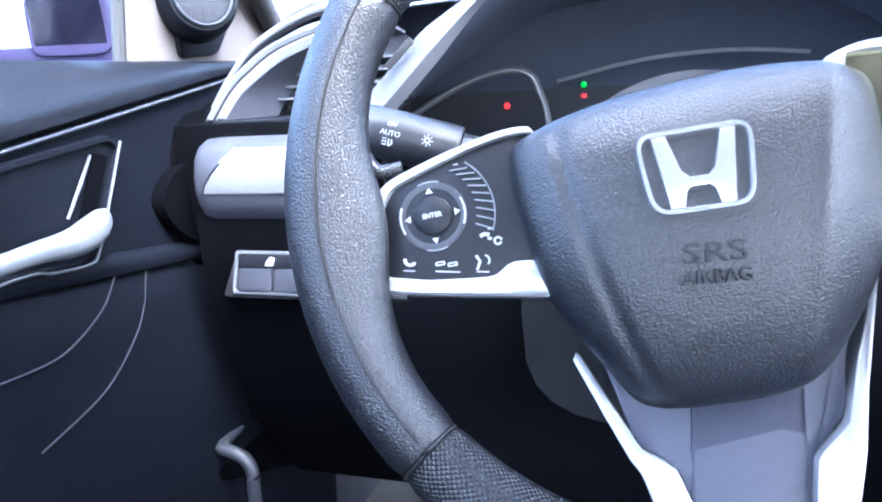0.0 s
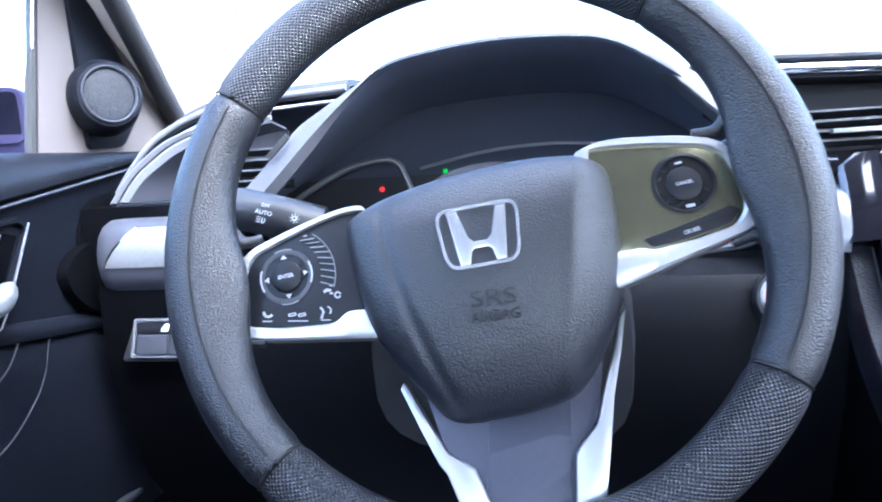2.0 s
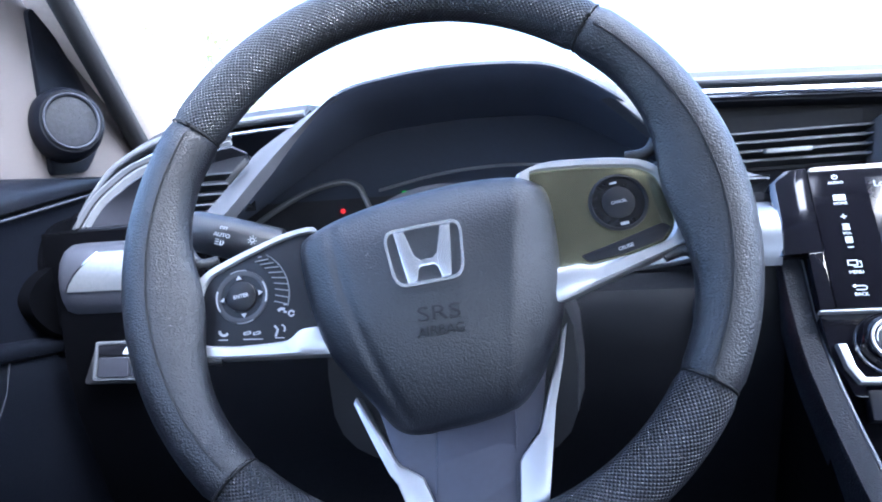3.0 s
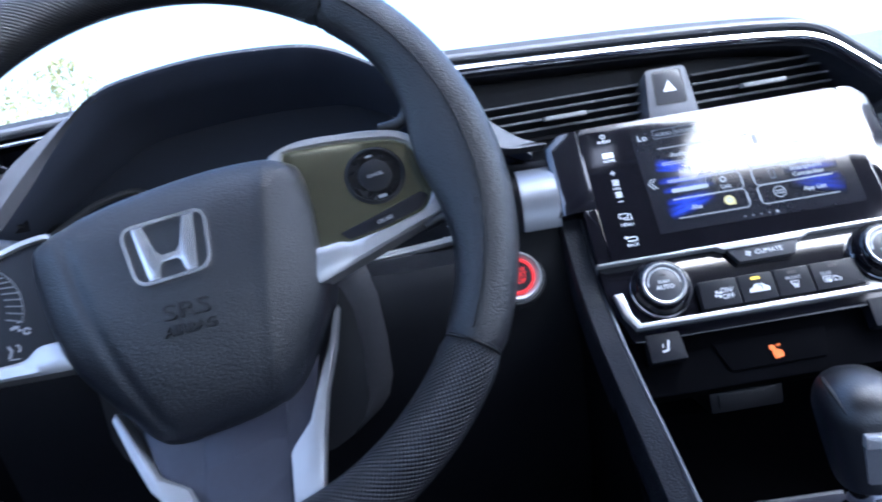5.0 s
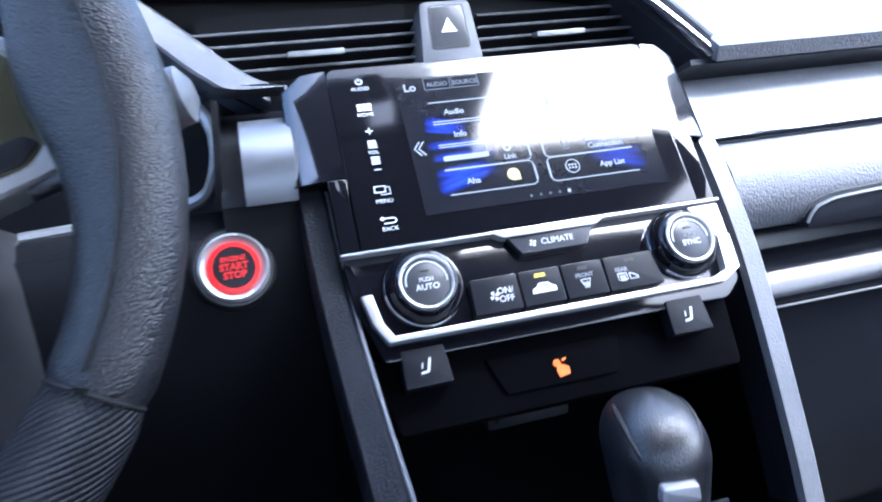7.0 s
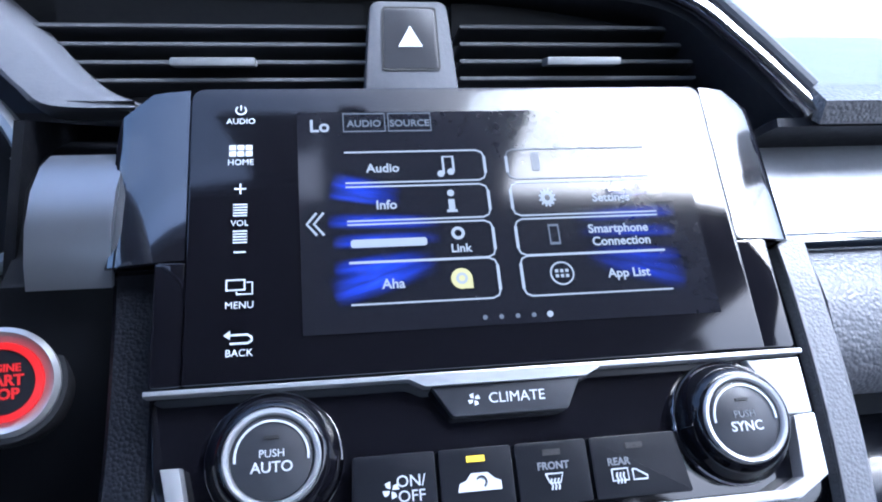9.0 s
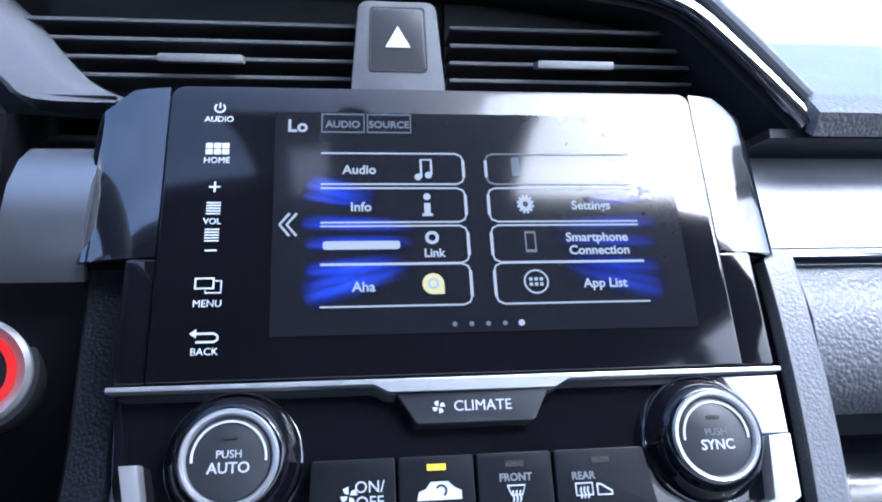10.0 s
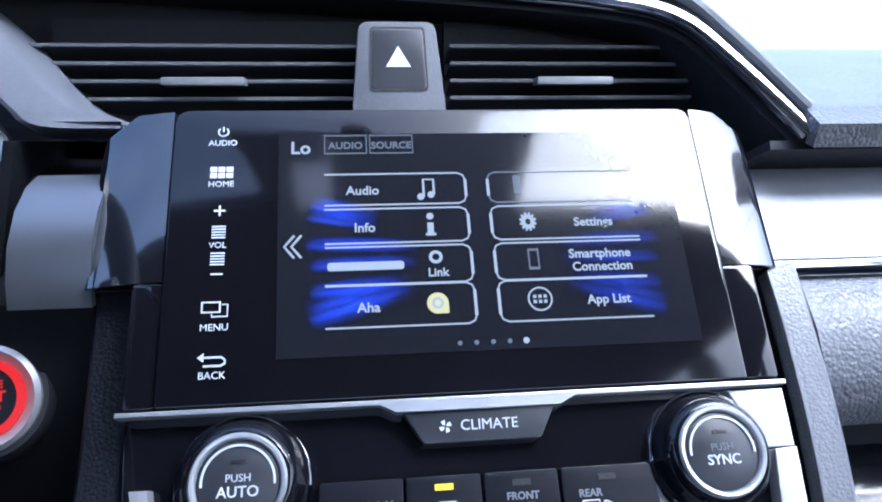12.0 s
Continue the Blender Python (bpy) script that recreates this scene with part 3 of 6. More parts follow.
part("passenger_top", shell([[(x, 0.502, 0.889), (x, 0.500, 0.8945), (x, 0.506, 0.8985), (x, 0.53, 0.902), (x, 0.66, 0.928), (x, 0.80, 0.960), (x, 0.845, 0.968), (x, 1.05, 0.972)] for x in [0.514] + PX[1:]], -0.006), DASH_SUNLIT, dash, "grained passenger dash top with sunlight put into its pale colour")
part("windscreen_edge", tube(smooth_line([(0.70, 0.822, 0.9685), (0.80, 0.838, 0.9710), (0.92, 0.850, 0.9730), (1.0, 0.832, 0.9740), (1.10, 0.80, 0.979)], 5), [0.0011 + 0.0050 * (i / 20) ** 2.5 for i in range(21)], 8), SEAL, dash, "thin dark rubber edge at the windscreen")
part("passenger_step", shell([[(x, 0.506, 0.890), (x, 0.520, 0.886), (x, 0.535, 0.880), (x, 0.545, 0.876)] for x in [0.500] + PX[1:]], 0.004), MATT, dash)
SIL = [(0.540, 0.8775), (0.529, 0.876), (0.517, 0.870), (0.508, 0.861), (0.501, 0.850), (0.497, 0.839)]
part("silver_inlay", shell([[(x, y, z) for y, z in SIL] for x in [0.47] + PX], 0.004), BRUSHED, dash, "satin silver inlay")
part("inlay_line", box(0.496, 1.165, 0.488, 0.500, 0.8325, 0.8385, 0.0015), CHROME, dash, "bright chrome edge line")
PAD = [(0.492, 0.832), (0.480, 0.828), (0.470, 0.815), (0.463, 0.800), (0.462, 0.785), (0.468, 0.774), (0.49, 0.768)]
part("padded_panel", shell([[(x, y, z) for y, z in PAD] for x in [0.503 + 0.66 * i / 10 for i in range(11)]], 0.004), DASH_SUNLIT, dash, "grained padded panel")
GLV = [(0.505, 0.768), (0.500, 0.748), (0.480, 0.742), (0.471, 0.733), (0.469, 0.725), (0.475, 0.717), (0.482, 0.69), (0.49, 0.62), (0.52, 0.52), (0.6, 0.45)]
gb = part("glove_box", shell([[(x, y, z) for y, z in GLV] for x in [0.506 + 0.65 * i / 10 for i in range(11)]], 0.004), GLOVE, dash, "glossy black glove box lid")
# lip of the black lid, given a pale colour where it catches light
part("glove_lip", shell([[(x, 0.492, 0.7475), (x, 0.480, 0.7445), (x, 0.4705, 0.7375), (x, 0.4680, 0.7305)] for x in (0.508, 0.7, 0.9, 1.156)], 0.002), SATIN, gb, "upper lip paled for the light it catches")
part("lid_seam", tube([(0.508, 0.4685, 0.716), (0.8, 0.4685, 0.716), (1.156, 0.4685, 0.716)], 0.0009, 6), SATIN, gb)
# short highlight on the lid, modelled as a pale tube
part("lid_highlight", tube([(0.512, 0.479, 0.694), (0.56, 0.4785, 0.696), (0.62, 0.479, 0.699)], [0.0006, 0.0018, 0.0006], 6), SATIN, gb, "pale strip standing for a highlight on the lid")
latch = smooth_line([(0.555, 0.774), (0.559, 0.7805), (0.568, 0.7855), (0.60, 0.7892), (0.75, 0.7915), (1.12, 0.7915)], 5)
facing = Matrix(((1, 0, 0, 0), (0, 0, -1, 0), (0, 1, 0, 0), (0, 0, 0, 1)))
part("latch_recess", prism([(p.x, p.y) for p in latch] + [(1.12, 0.770), (0.556, 0.770)], -0.472, -0.4608, 0.001), GLOVE, gb, "gloss black latch recess", at=facing)
part("latch_edge", tube([(p.x, 0.4605, p.y) for p in latch], 0.0013, 6), SATIN, gb, "pale latch edge")
part("latch_seam", tube([(p.x - 0.003, 0.4612, p.y + 0.0038) for p in latch], 0.0007, 6), SEAL, gb)
# knee panels under the wheel, left of the console
KNEE = [(0.560, 0.885), (0.530, 0.879), (0.512, 0.866), (0.504, 0.842), (0.497, 0.832), (0.492, 0.81), (0.492, 0.77), (0.50, 0.72), (0.53, 0.62), (0.60, 0.52), (0.75, 0.46)]
MIDK = [(0.600, 0.818), (0.560, 0.824), (0.530, 0.822), (0.504, 0.815), (0.494, 0.80), (0.492, 0.77), (0.50, 0.72), (0.53, 0.62), (0.60, 0.52), (0.75, 0.46)]
part("knee_panel", shell([[(x, y, z) for y, z in KNEE] for x in (-0.404, -0.37, -0.3, -0.262)], 0.004), SHADE_BLACK, dash)
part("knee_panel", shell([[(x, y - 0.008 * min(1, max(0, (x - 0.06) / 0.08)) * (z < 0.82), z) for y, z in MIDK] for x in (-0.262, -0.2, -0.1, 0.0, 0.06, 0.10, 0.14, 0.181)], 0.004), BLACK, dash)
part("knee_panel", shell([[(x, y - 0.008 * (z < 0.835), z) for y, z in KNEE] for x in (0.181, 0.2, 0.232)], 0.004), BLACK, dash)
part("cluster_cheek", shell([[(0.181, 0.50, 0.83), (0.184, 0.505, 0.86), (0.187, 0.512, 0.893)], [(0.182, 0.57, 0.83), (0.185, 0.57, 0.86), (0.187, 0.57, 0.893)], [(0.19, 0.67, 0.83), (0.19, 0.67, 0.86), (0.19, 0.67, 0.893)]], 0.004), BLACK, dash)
part("end_cap", prism(rounded([(0.50, 0.56), (0.52, 0.75), (0.51, 0.87), (0.53, 0.90), (0.75, 0.93), (0.75, 0.45)], 0.02), 0.0, 0.03, 0.004), SHADE_BLACK, dash, at=Matrix(((0, 0, 1, -0.462), (1, 0, 0, 0), (0, 1, 0, 0), (0, 0, 0, 1))))


# dark body added where the gap between dash and door lies in shade
gap = smooth_line([(0.585, 0.905), (0.559, 0.898), (0.546, 0.872), (0.515, 0.8595), (0.494, 0.8500), (0.4815, 0.836), (0.483, 0.822), (0.491, 0.8105), (0.505, 0.7985), (0.524, 0.788), (0.545, 0.770), (0.60, 0.76), (0.62, 0.83)], 4, closed=True)
part("end_gap_shade", prism([(p.x, p.y) for p in gap], 0.0, 0.036), SHADE_BLACK, dash, "rounded black body standing for the shade in the door gap", at=Matrix(((0, 0, 1, -0.4605), (1, 0, 0, 0), (0, 1, 0, 0), (0, 0, 0, 1))))
INL = [(0.478, 0.8325), (0.4775, 0.842), (0.4800, 0.855), (0.487, 0.867), (0.497, 0.8755), (0.508, 0.8795)]
part("silver_inlay", shell([[(x - 0.002 * (0.88 - z) / 0.045, y, z) for y, z in INL] for x in (0.1965, 0.206, 0.216, 0.2255)], 0.004), INLAY_DIM, dash, "satin silver inlay")
body = []
for x, dy, k in ((-0.4075, 0.036, 0.66), (-0.4065, 0.022, 0.82), (-0.4035, 0.010, 0.93), (-0.397, 0.003, 0.985), (-0.386, 0.0, 1.0), (-0.36, 0.0, 1.0), (-0.31, 0.0, 1.0), (-0.262, 0.0, 1.0)):
    body.append([(x, y + dy, 0.842 + (z - 0.842) * k) for y, z in ((0.520, 0.8815), (0.508, 0.8800), (0.497, 0.8755), (0.4895, 0.866), (0.4855, 0.852), (0.4850, 0.840), (0.4870, 0.828), (0.4925, 0.817), (0.503, 0.8085), (0.530, 0.8045))])
left_in = part("silver_inlay", shell(body, 0.003), FACET, dash, "satin grey rounded inlay")
plate_rows = []
for y, z in ((0.4843, 0.8385), (0.4838, 0.845), (0.4844, 0.854), (0.4866, 0.8615), (0.4900, 0.868), (0.4945, 0.8732)):
    xl = -0.3885 + 0.029 * ((z - 0.8385) / 0.0347) ** 1.4
    plate_rows.append([(xl + (-0.263 - xl) * f, y, z) for f in (0, 0.04, 0.3, 0.6, 1)])
part("inlay_plate", shell(plate_rows, 0.0012), HANDLE, left_in, "bright silver inset")
part("plate_edge", tube([Vector(r[0]) for r in plate_rows], 0.0009, 6), CHROME, left_in)
part("gap_filler", box(-0.432, -0.262, 0.515, 0.56, 0.80, 0.892, 0.002), SHADE_BLACK, dash)


# vents
def vent(name, x0, x1, z0, z1, y, n, tab_x, slope, label):
    v = thing(name, label, "air vent", group="dashboard air vents")
    part("housing", box(x0, x1, y + 0.022, y + 0.026, z0 - 0.004, z1 + 0.012), MATT, v)
    for i in range(n):
        z = z0 + (z1 - z0) * (i + 0.5) / n
        sh = slope * (i + 0.5) / n
        s = part("slat", prism(rounded([(x0 + sh, -0.0), (x1, -0.0), (x1, 0.02), (x0 + sh, 0.02)], 0.002), 0.0, 0.0022, 0.0008), SLAT, v, at=pose(0, y, z, -14, 0, 0))
        part("slat_edge", box(x0 + sh, x1, y - 0.0012, y + 0.0002, z + 0.0006, z + 0.0020), SATIN, v, "pale slat edge")
    if tab_x is not None:
        z = z0 + (z1 - z0) * 1.5 / n
        part("vent_tab", box(tab_x - 0.0185, tab_x + 0.0185, y - 0.010, y, z - 0.0014, z + 0.0024, 0.0010), HANDLE, v, "bright silver vent tab")
    return v


vent("air_vent", 0.178, 0.322, 0.9068, 0.9388, 0.560, 4, 0.2525, -0.015, "black centre air vent with four slats and a silver tab")
vent("air_vent", 0.366, 0.487, 0.9068, 0.9388, 0.556, 4, 0.4250, 0.0, "black centre air vent with four slats and a silver tab")
vent("air_vent", -0.350, -0.236, 0.9025, 0.9405, 0.545, 4, None, 0.035, "black side air vent with pale slat edges")
lv = thing("vent_surround", "satin silver surround of the driver's side air vent", "vent surround")
CURVES = [smooth_line([Vector((x, y, z)) for x, z in pts], 4) for y, pts in (
    (0.531, [(-0.410, 0.894), (-0.391, 0.917), (-0.372, 0.933), (-0.337, 0.953), (-0.283, 0.966), (-0.235, 0.971)]),
    (0.529, [(-0.388, 0.8950), (-0.372, 0.913), (-0.354, 0.926), (-0.325, 0.942), (-0.28, 0.9555), (-0.235, 0.961)]),
    (0.550, [(-0.350, 0.8955), (-0.337, 0.913), (-0.322, 0.927), (-0.298, 0.940), (-0.262, 0.950), (-0.230, 0.955)]))]
part("rim", shell([[a, a.lerp(b, 0.2) + Vector((0, -0.002, 0.001)), a.lerp(b, 0.40)] for a, b in zip(CURVES[0], CURVES[1])], 0.003), SATIN, lv, "satin grey outer rim")
part("rim_gap", tube([a.lerp(b, 0.43) + Vector((0, -0.0004, 0)) for a, b in zip(CURVES[0], CURVES[1])], 0.0010, 6), SEAL, lv, "dark joint line")
part("bright_band", shell([[a.lerp(b, 0.46), a.lerp(b, 0.7) + Vector((0, -0.0022, 0.0008)), b] for a, b in zip(CURVES[0], CURVES[1])], 0.003), HANDLE, lv, "bright silver band")
part("inner_facet", shell([[a, b] for a, b in zip(CURVES[1], CURVES[2])], 0.002), FACET, lv, "lavender grey inner facet")
part("sill", box(-0.398, -0.25, 0.522, 0.56, 0.8885, 0.8940, 0.002), KEY_DARK, lv)

# hazard switch
hz = thing("hazard_switch", "grey hazard warning switch with white triangle", "switch", at=pose(0.3405, 0.5445, 0.9268, 76, 0, 0))
part("surround", prism(rounded([(-0.0215, -0.026), (0.0215, -0.026), (0.0175, 0.0185), (-0.0175, 0.0185)], [0.002, 0.002, 0.005, 0.005]), -0.03, 0.004, 0.002), SPAR, hz)
part("button", prism(rounded([(-0.0125, -0.0135), (0.0125, -0.0135), (0.0115, 0.0145), (-0.0115, 0.0145)], 0.002), 0.0032, 0.0047, 0.0006), KEY_GREY, hz)
part("button_gap", frame_ring(rounded([(-0.0133, -0.0143), (0.0133, -0.0143), (0.0123, 0.0153), (-0.0123, 0.0153)], 0.002), rounded([(-0.0125, -0.0135), (0.0125, -0.0135), (0.0115, 0.0145), (-0.0115, 0.0145)], 0.002), 0.003, 0.0045), SEAL, hz)
part("triangle", prism([(-0.0056, -0.0035), (0.0056, -0.0035), (0.0, 0.0062)], 0.0047, 0.0050), PRINT, hz, "white triangle")

# ---- instrument hood and cluster ----
hood = thing("instrument_hood", "matt black instrument hood with grey side spars", "instrument hood")
ARCH = [(-0.245, 0.888), (-0.225, 0.905), (-0.19, 0.938), (-0.155, 0.968), (-0.122, 0.992), (-0.085, 1.001), (-0.03, 1.006), (0.03, 1.004), (0.062, 0.998), (0.092, 0.982), (0.125, 0.958), (0.165, 0.928), (0.196, 0.899), (0.205, 0.892)]
arch = smooth_line([Vector((x, 0.50, z)) for x, z in ARCH], 5)
for p in arch:
    far = 0.05 * min(1, max(0, (p.x - 0.04) / 0.08))
    k = 1 + far / 0.58
    p.x, p.y, p.z = 0.048 + (p.x - 0.048) * k, 0.50 + far, 0.918 + (p.z - 0.918) * k
rows = []
for p in arch:
    w = min(max((p.z - 0.888) / 0.1, 0), 1)
    front = Vector((-0.02 + (p.x + 0.02) * (1.22 if p.x < -0.02 else 0.93), 0.66, 0.86 + (p.z - 0.86) * 0.80))
    out = Vector((-0.02 + (p.x + 0.02) * (1.42 if p.x < -0.02 else 1.05), 0.72, p.z - 0.012 * w))
    rows.append([front, front.lerp(p, 0.5) + Vector((0, 0, 0.004 * w)), p + Vector((0, 0.003, -0.002)), p + Vector((0, -0.001, 0.001)), p + Vector((0, 0.002, 0.004)), p.lerp(out, 0.5) + Vector((0, 0, 0.008 * w)), out])
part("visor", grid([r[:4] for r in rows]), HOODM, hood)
part("hood_top", grid([[r[3], *r[4:]] for r in rows]), DASH, hood, "soft black outer skin")
seg = arch[:21]
part("spar", shell([[p + Vector((0.006, 0.002, -0.004)) * min(1, max(0.0, (0.985 - p.z) / 0.05)), p + Vector((0, -0.004, 0.001)), p + Vector((-0.014, 0.004, 0.010)) * min(1, max(0.06, (0.992 - p.z) / 0.05)), p + Vector((-0.02, 0.02, 0.010)) * min(1, max(0.1, (0.992 - p.z) / 0.05))] for p in seg], 0.003), SPAR, hood, "satin grey spar")
part("spar_slot", box(-0.0135, 0.0135, -0.0028, 0.0028, -0.001, 0.0012, 0.001), SEAL, hood, at=look((-0.2165, 0.497, 0.936), (-0.2165, 1.5, 0.936)) @ pose(0, 0, 0, 0, 0, 42))
TOP = smooth_line([(0.098, 0.545, 0.994), (0.118, 0.55, 0.983), (0.140, 0.55, 0.966), (0.171, 0.548, 0.939), (0.192, 0.532, 0.918), (0.206, 0.522, 0.9065), (0.218, 0.520, 0.9010), (0.2265, 0.520, 0.8992)], 4)
LOW = smooth_line([(0.094, 0.542, 0.990), (0.104, 0.545, 0.979), (0.125, 0.546, 0.959), (0.150, 0.542, 0.935), (0.168, 0.532, 0.917), (0.181, 0.522, 0.906), (0.193, 0.516, 0.8985), (0.2265, 0.516, 0.8975)], 4)
part("spar", shell([[b + Vector((-0.002, 0.02, -0.004)), b, b.lerp(a, 0.12) + Vector((0, -0.002, 0)), b.lerp(a, 0.85) + Vector((0, -0.0015, 0)), a, a + Vector((0.004, 0.02, 0.0))] for a, b in zip(TOP, LOW)], 0.003), SPAR, hood, "satin grey spar")

gauge = thing("instrument_cluster", "dark instrument cluster with three dials and small lit warning lamps", "instrument cluster")
part("backing", box(-0.30, 0.21, 0.662, 0.668, 0.80, 0.99), HOOD_SHADE, gauge)
part("dial_glass", box(-0.29, 0.195, 0.655, 0.657, 0.80, 0.902), MATT, gauge)
LB = smooth_line([(-0.272, 0.62, 0.866), (-0.256, 0.62, 0.884), (-0.209, 0.62, 0.9085), (-0.178, 0.62, 0.918), (-0.156, 0.62, 0.920), (-0.143, 0.62, 0.914), (-0.138, 0.62, 0.903), (-0.133, 0.62, 0.890), (-0.129, 0.62, 0.868)], 5)
part("dial_bezel", tube(LB, 0.0030, 10, up=(0, 1, 0), flat=1.3), HANDLE, gauge, "pale grey dial bezel")
MB = smooth_line([(-0.122, 0.62, 0.909), (-0.09, 0.62, 0.9155), (-0.066, 0.62, 0.920), (-0.03, 0.62, 0.924), (0.02, 0.62, 0.925), (0.07, 0.62, 0.920)], 6)
part("dial_bezel", tube(MB, 0.0016, 8), HANDLE, gauge, "pale grey dial bezel")
RB = smooth_line([(0.06, 0.545, 0.824), (0.10, 0.545, 0.826), (0.140, 0.54, 0.830), (0.168, 0.53, 0.836), (0.178, 0.525, 0.850), (0.1815, 0.525, 0.868), (0.178, 0.53, 0.884), (0.162, 0.54, 0.902), (0.13, 0.56, 0.914)], 6)
part("dial_bezel", tube(RB, 0.0042, 8), HANDLE, gauge, "pale grey dial bezel")
part("warning_lamp", lathe([(0.0, 0.0), (0.0026, 0.0), (0.0026, 0.001), (0.0, 0.001)], 12), RED_DIM, gauge, "red warning lamp", at=pose(-0.173, 0.654, 0.889, 90, 0, 0))
part("warning_lamp", box(-0.1055, -0.1010, 0.652, 0.654, 0.902, 0.9065, 0.001), GREEN, gauge, "green indicator lamp")
part("warning_lamp", box(-0.1055, -0.1010, 0.652, 0.654, 0.893, 0.896, 0.001), RED_DIM, gauge, "red warning lamp")
for i in range(9):
    a = radians(-35 + 18 * i)
    x, z = 0.10 + 0.042 * math.cos(a), 0.845 + 0.042 * math.sin(a)
    part("dial_mark", box(-0.004, 0.004, -0.0005, 0.0005, -0.0006, 0.0006), PRINT, gauge, at=pose(x, 0.654, z, 0, -math.degrees(a), 0))
part("dial_ring", tube([(0.10 + 0.052 * math.cos(radians(a)), 0.653, 0.845 + 0.052 * math.sin(radians(a))) for a in range(-50, 150, 8)], 0.0008, 6), DULL, gauge)

# ---- lower switches ----
swp = thing("switch_panel", "grey rocker switch panel under the silver inlay", "switch panel", at=pose(-0.336, 0.491, 0.772, 80, 0, 0))
part("plate", prism(rounded([(-0.048, -0.021), (0.07, -0.021), (0.07, 0.020), (-0.033, 0.020)], 0.005), -0.01, 0.002, 0.0015), HARD, swp)
part("frame", frame_ring(rounded([(-0.038, -0.018), (0.07, -0.018), (0.07, 0.018), (-0.034, 0.018)], 0.003), rounded([(-0.035, -0.015), (0.067, -0.015), (0.067, 0.015), (-0.031, 0.015)], 0.003), 0.002, 0.004, 0.0008), SATIN, swp)
for i in range(3):
    x0 = -0.031 + 0.033 * i
    k = part("rocker", prism(rounded([(x0, -0.0145), (x0 + 0.031, -0.0145), (x0 + 0.031, 0.0035), (x0 + 0.002, 0.0035)], 0.002), 0.002, 0.0055, 0.001), FACET, swp)
part("upper_strip", box(-0.031, 0.066, 0.005, 0.0145, 0.002, 0.004, 0.0008), KEY, swp)
part("switch_mark", prism([(-0.006, 0.006), (0.001, 0.006), (0.003, 0.0125), (-0.001, 0.0135), (-0.005, 0.009)], 0.004, 0.0045), PRINT, swp)

# start button
st = thing("start_button", "round engine start button with red lit ring and silver bezel", "push button", at=pose(0.1822, 0.4820, 0.7985, 72, 0, 4) @ Matrix.Diagonal((0.93, 0.93, 1, 1)))
part("collar", lathe([(0.0255, -0.012), (0.0255, -0.001), (0.0235, 0.002), (0.0215, 0.002), (0.0215, -0.004)], 48), HARD, st)
part("bezel", lathe([(0.0215, -0.002), (0.0213, 0.0035), (0.0195, 0.0052), (0.0155, 0.0025), (0.015, -0.002)], 56), SILVER, st, "satin silver bezel")
part("lit_ring", lathe([(0.0156, 0.0), (0.0154, 0.0046), (0.0128, 0.0048), (0.0126, 0.0)], 56), RED, st, "red lit ring")
part("cap", lathe([(0.0126, 0.0), (0.0125, 0.0042), (0.0, 0.0046)], 48), KEY, st)
letters("ENGINE", 0.0042, 0, 0.0052, 0.0045, RED_DIM, st, bold=0.00012, depth=0.0003)
letters("START", 0.0058, 0, 0.0004, 0.0045, RED_DIM, st, bold=0.00018, depth=0.0003)
letters("STOP", 0.0058, 0, -0.0048, 0.0045, RED_DIM, st, bold=0.00018, depth=0.0003)

# release lever and column
lev = thing("release_lever", "bent grey release lever in the dark under the dashboard", "lever")
part("arm", tube(smooth_line([(-0.436, 0.552, 0.592), (-0.428, 0.512, 0.594), (-0.415, 0.508, 0.592), (-0.402, 0.508, 0.586), (-0.396, 0.508, 0.573), (-0.397, 0.508, 0.552), (-0.398, 0.510, 0.520)], 6), 0.0062, 10), KEY_GREY, lev)
col = thing("steering_column", "black plastic steering column shroud behind the wheel", "steering column")
rows = []
for i in range(7):
    f = i / 6
    c = Vector((-0.024, 0.395 + 0.16 * f, 0.800 - 0.02 * f))
    w, hgt = 0.090 + 0.012 * f, 0.068 + 0.012 * f
    rows.append([(c.x + w * math.copysign(abs(math.cos(a)) ** 0.6, math.cos(a)), c.y, c.z + hgt * math.copysign(abs(math.sin(a)) ** 0.6, math.sin(a)) - 0.02) for a in [2 * math.pi * j / 24 for j in range(24)]])
part("shroud", grid(rows, ring=True, caps=True), HARD, col)


# stalks
def stalk(name, base, tip, r0, r1, label):
    b, t = Vector(base), Vector(tip)
    s = thing(name, label, "control stalk")
    part("arm", tube([b.lerp(t, f) for f in (0, 0.2, 0.35, 0.46)], [r0 * 0.8, r0 * 0.9, r0, r0], 14), STALKM, s)
    part("twist_grip", tube([b.lerp(t, f) for f in (0.465, 0.48, 0.75, 0.93, 0.975, 1.0)], [r1 * 0.95, r1, r1 * 1.04, r1, r1 * 0.85, r1 * 0.45], 18), STALKM, s)
    return s


ls = stalk("light_stalk", (-0.095, 0.452, 0.852), (-0.234, 0.428, 0.893), 0.0120, 0.0160, "black headlight stalk with white printed marks")
SD = (Vector((-0.095, 0.452, 0.852)) - Vector((-0.234, 0.428, 0.893))).normalized()
SN = (Vector((0.0, -0.97, 0.24)) - SD * SD.dot(Vector((0.0, -0.97, 0.24)))).normalized()


def on_stalk(f, lift, up):
    c = Vector((-0.095, 0.452, 0.852)).lerp(Vector((-0.234, 0.428, 0.893)), f)
    yv = SN.cross(SD)
    o = c + SN * lift + yv * up
    return Matrix(((SD.x, yv.x, SN.x, o.x), (SD.y, yv.y, SN.y, o.y), (SD.z, yv.z, SN.z, o.z), (0, 0, 0, 1)))


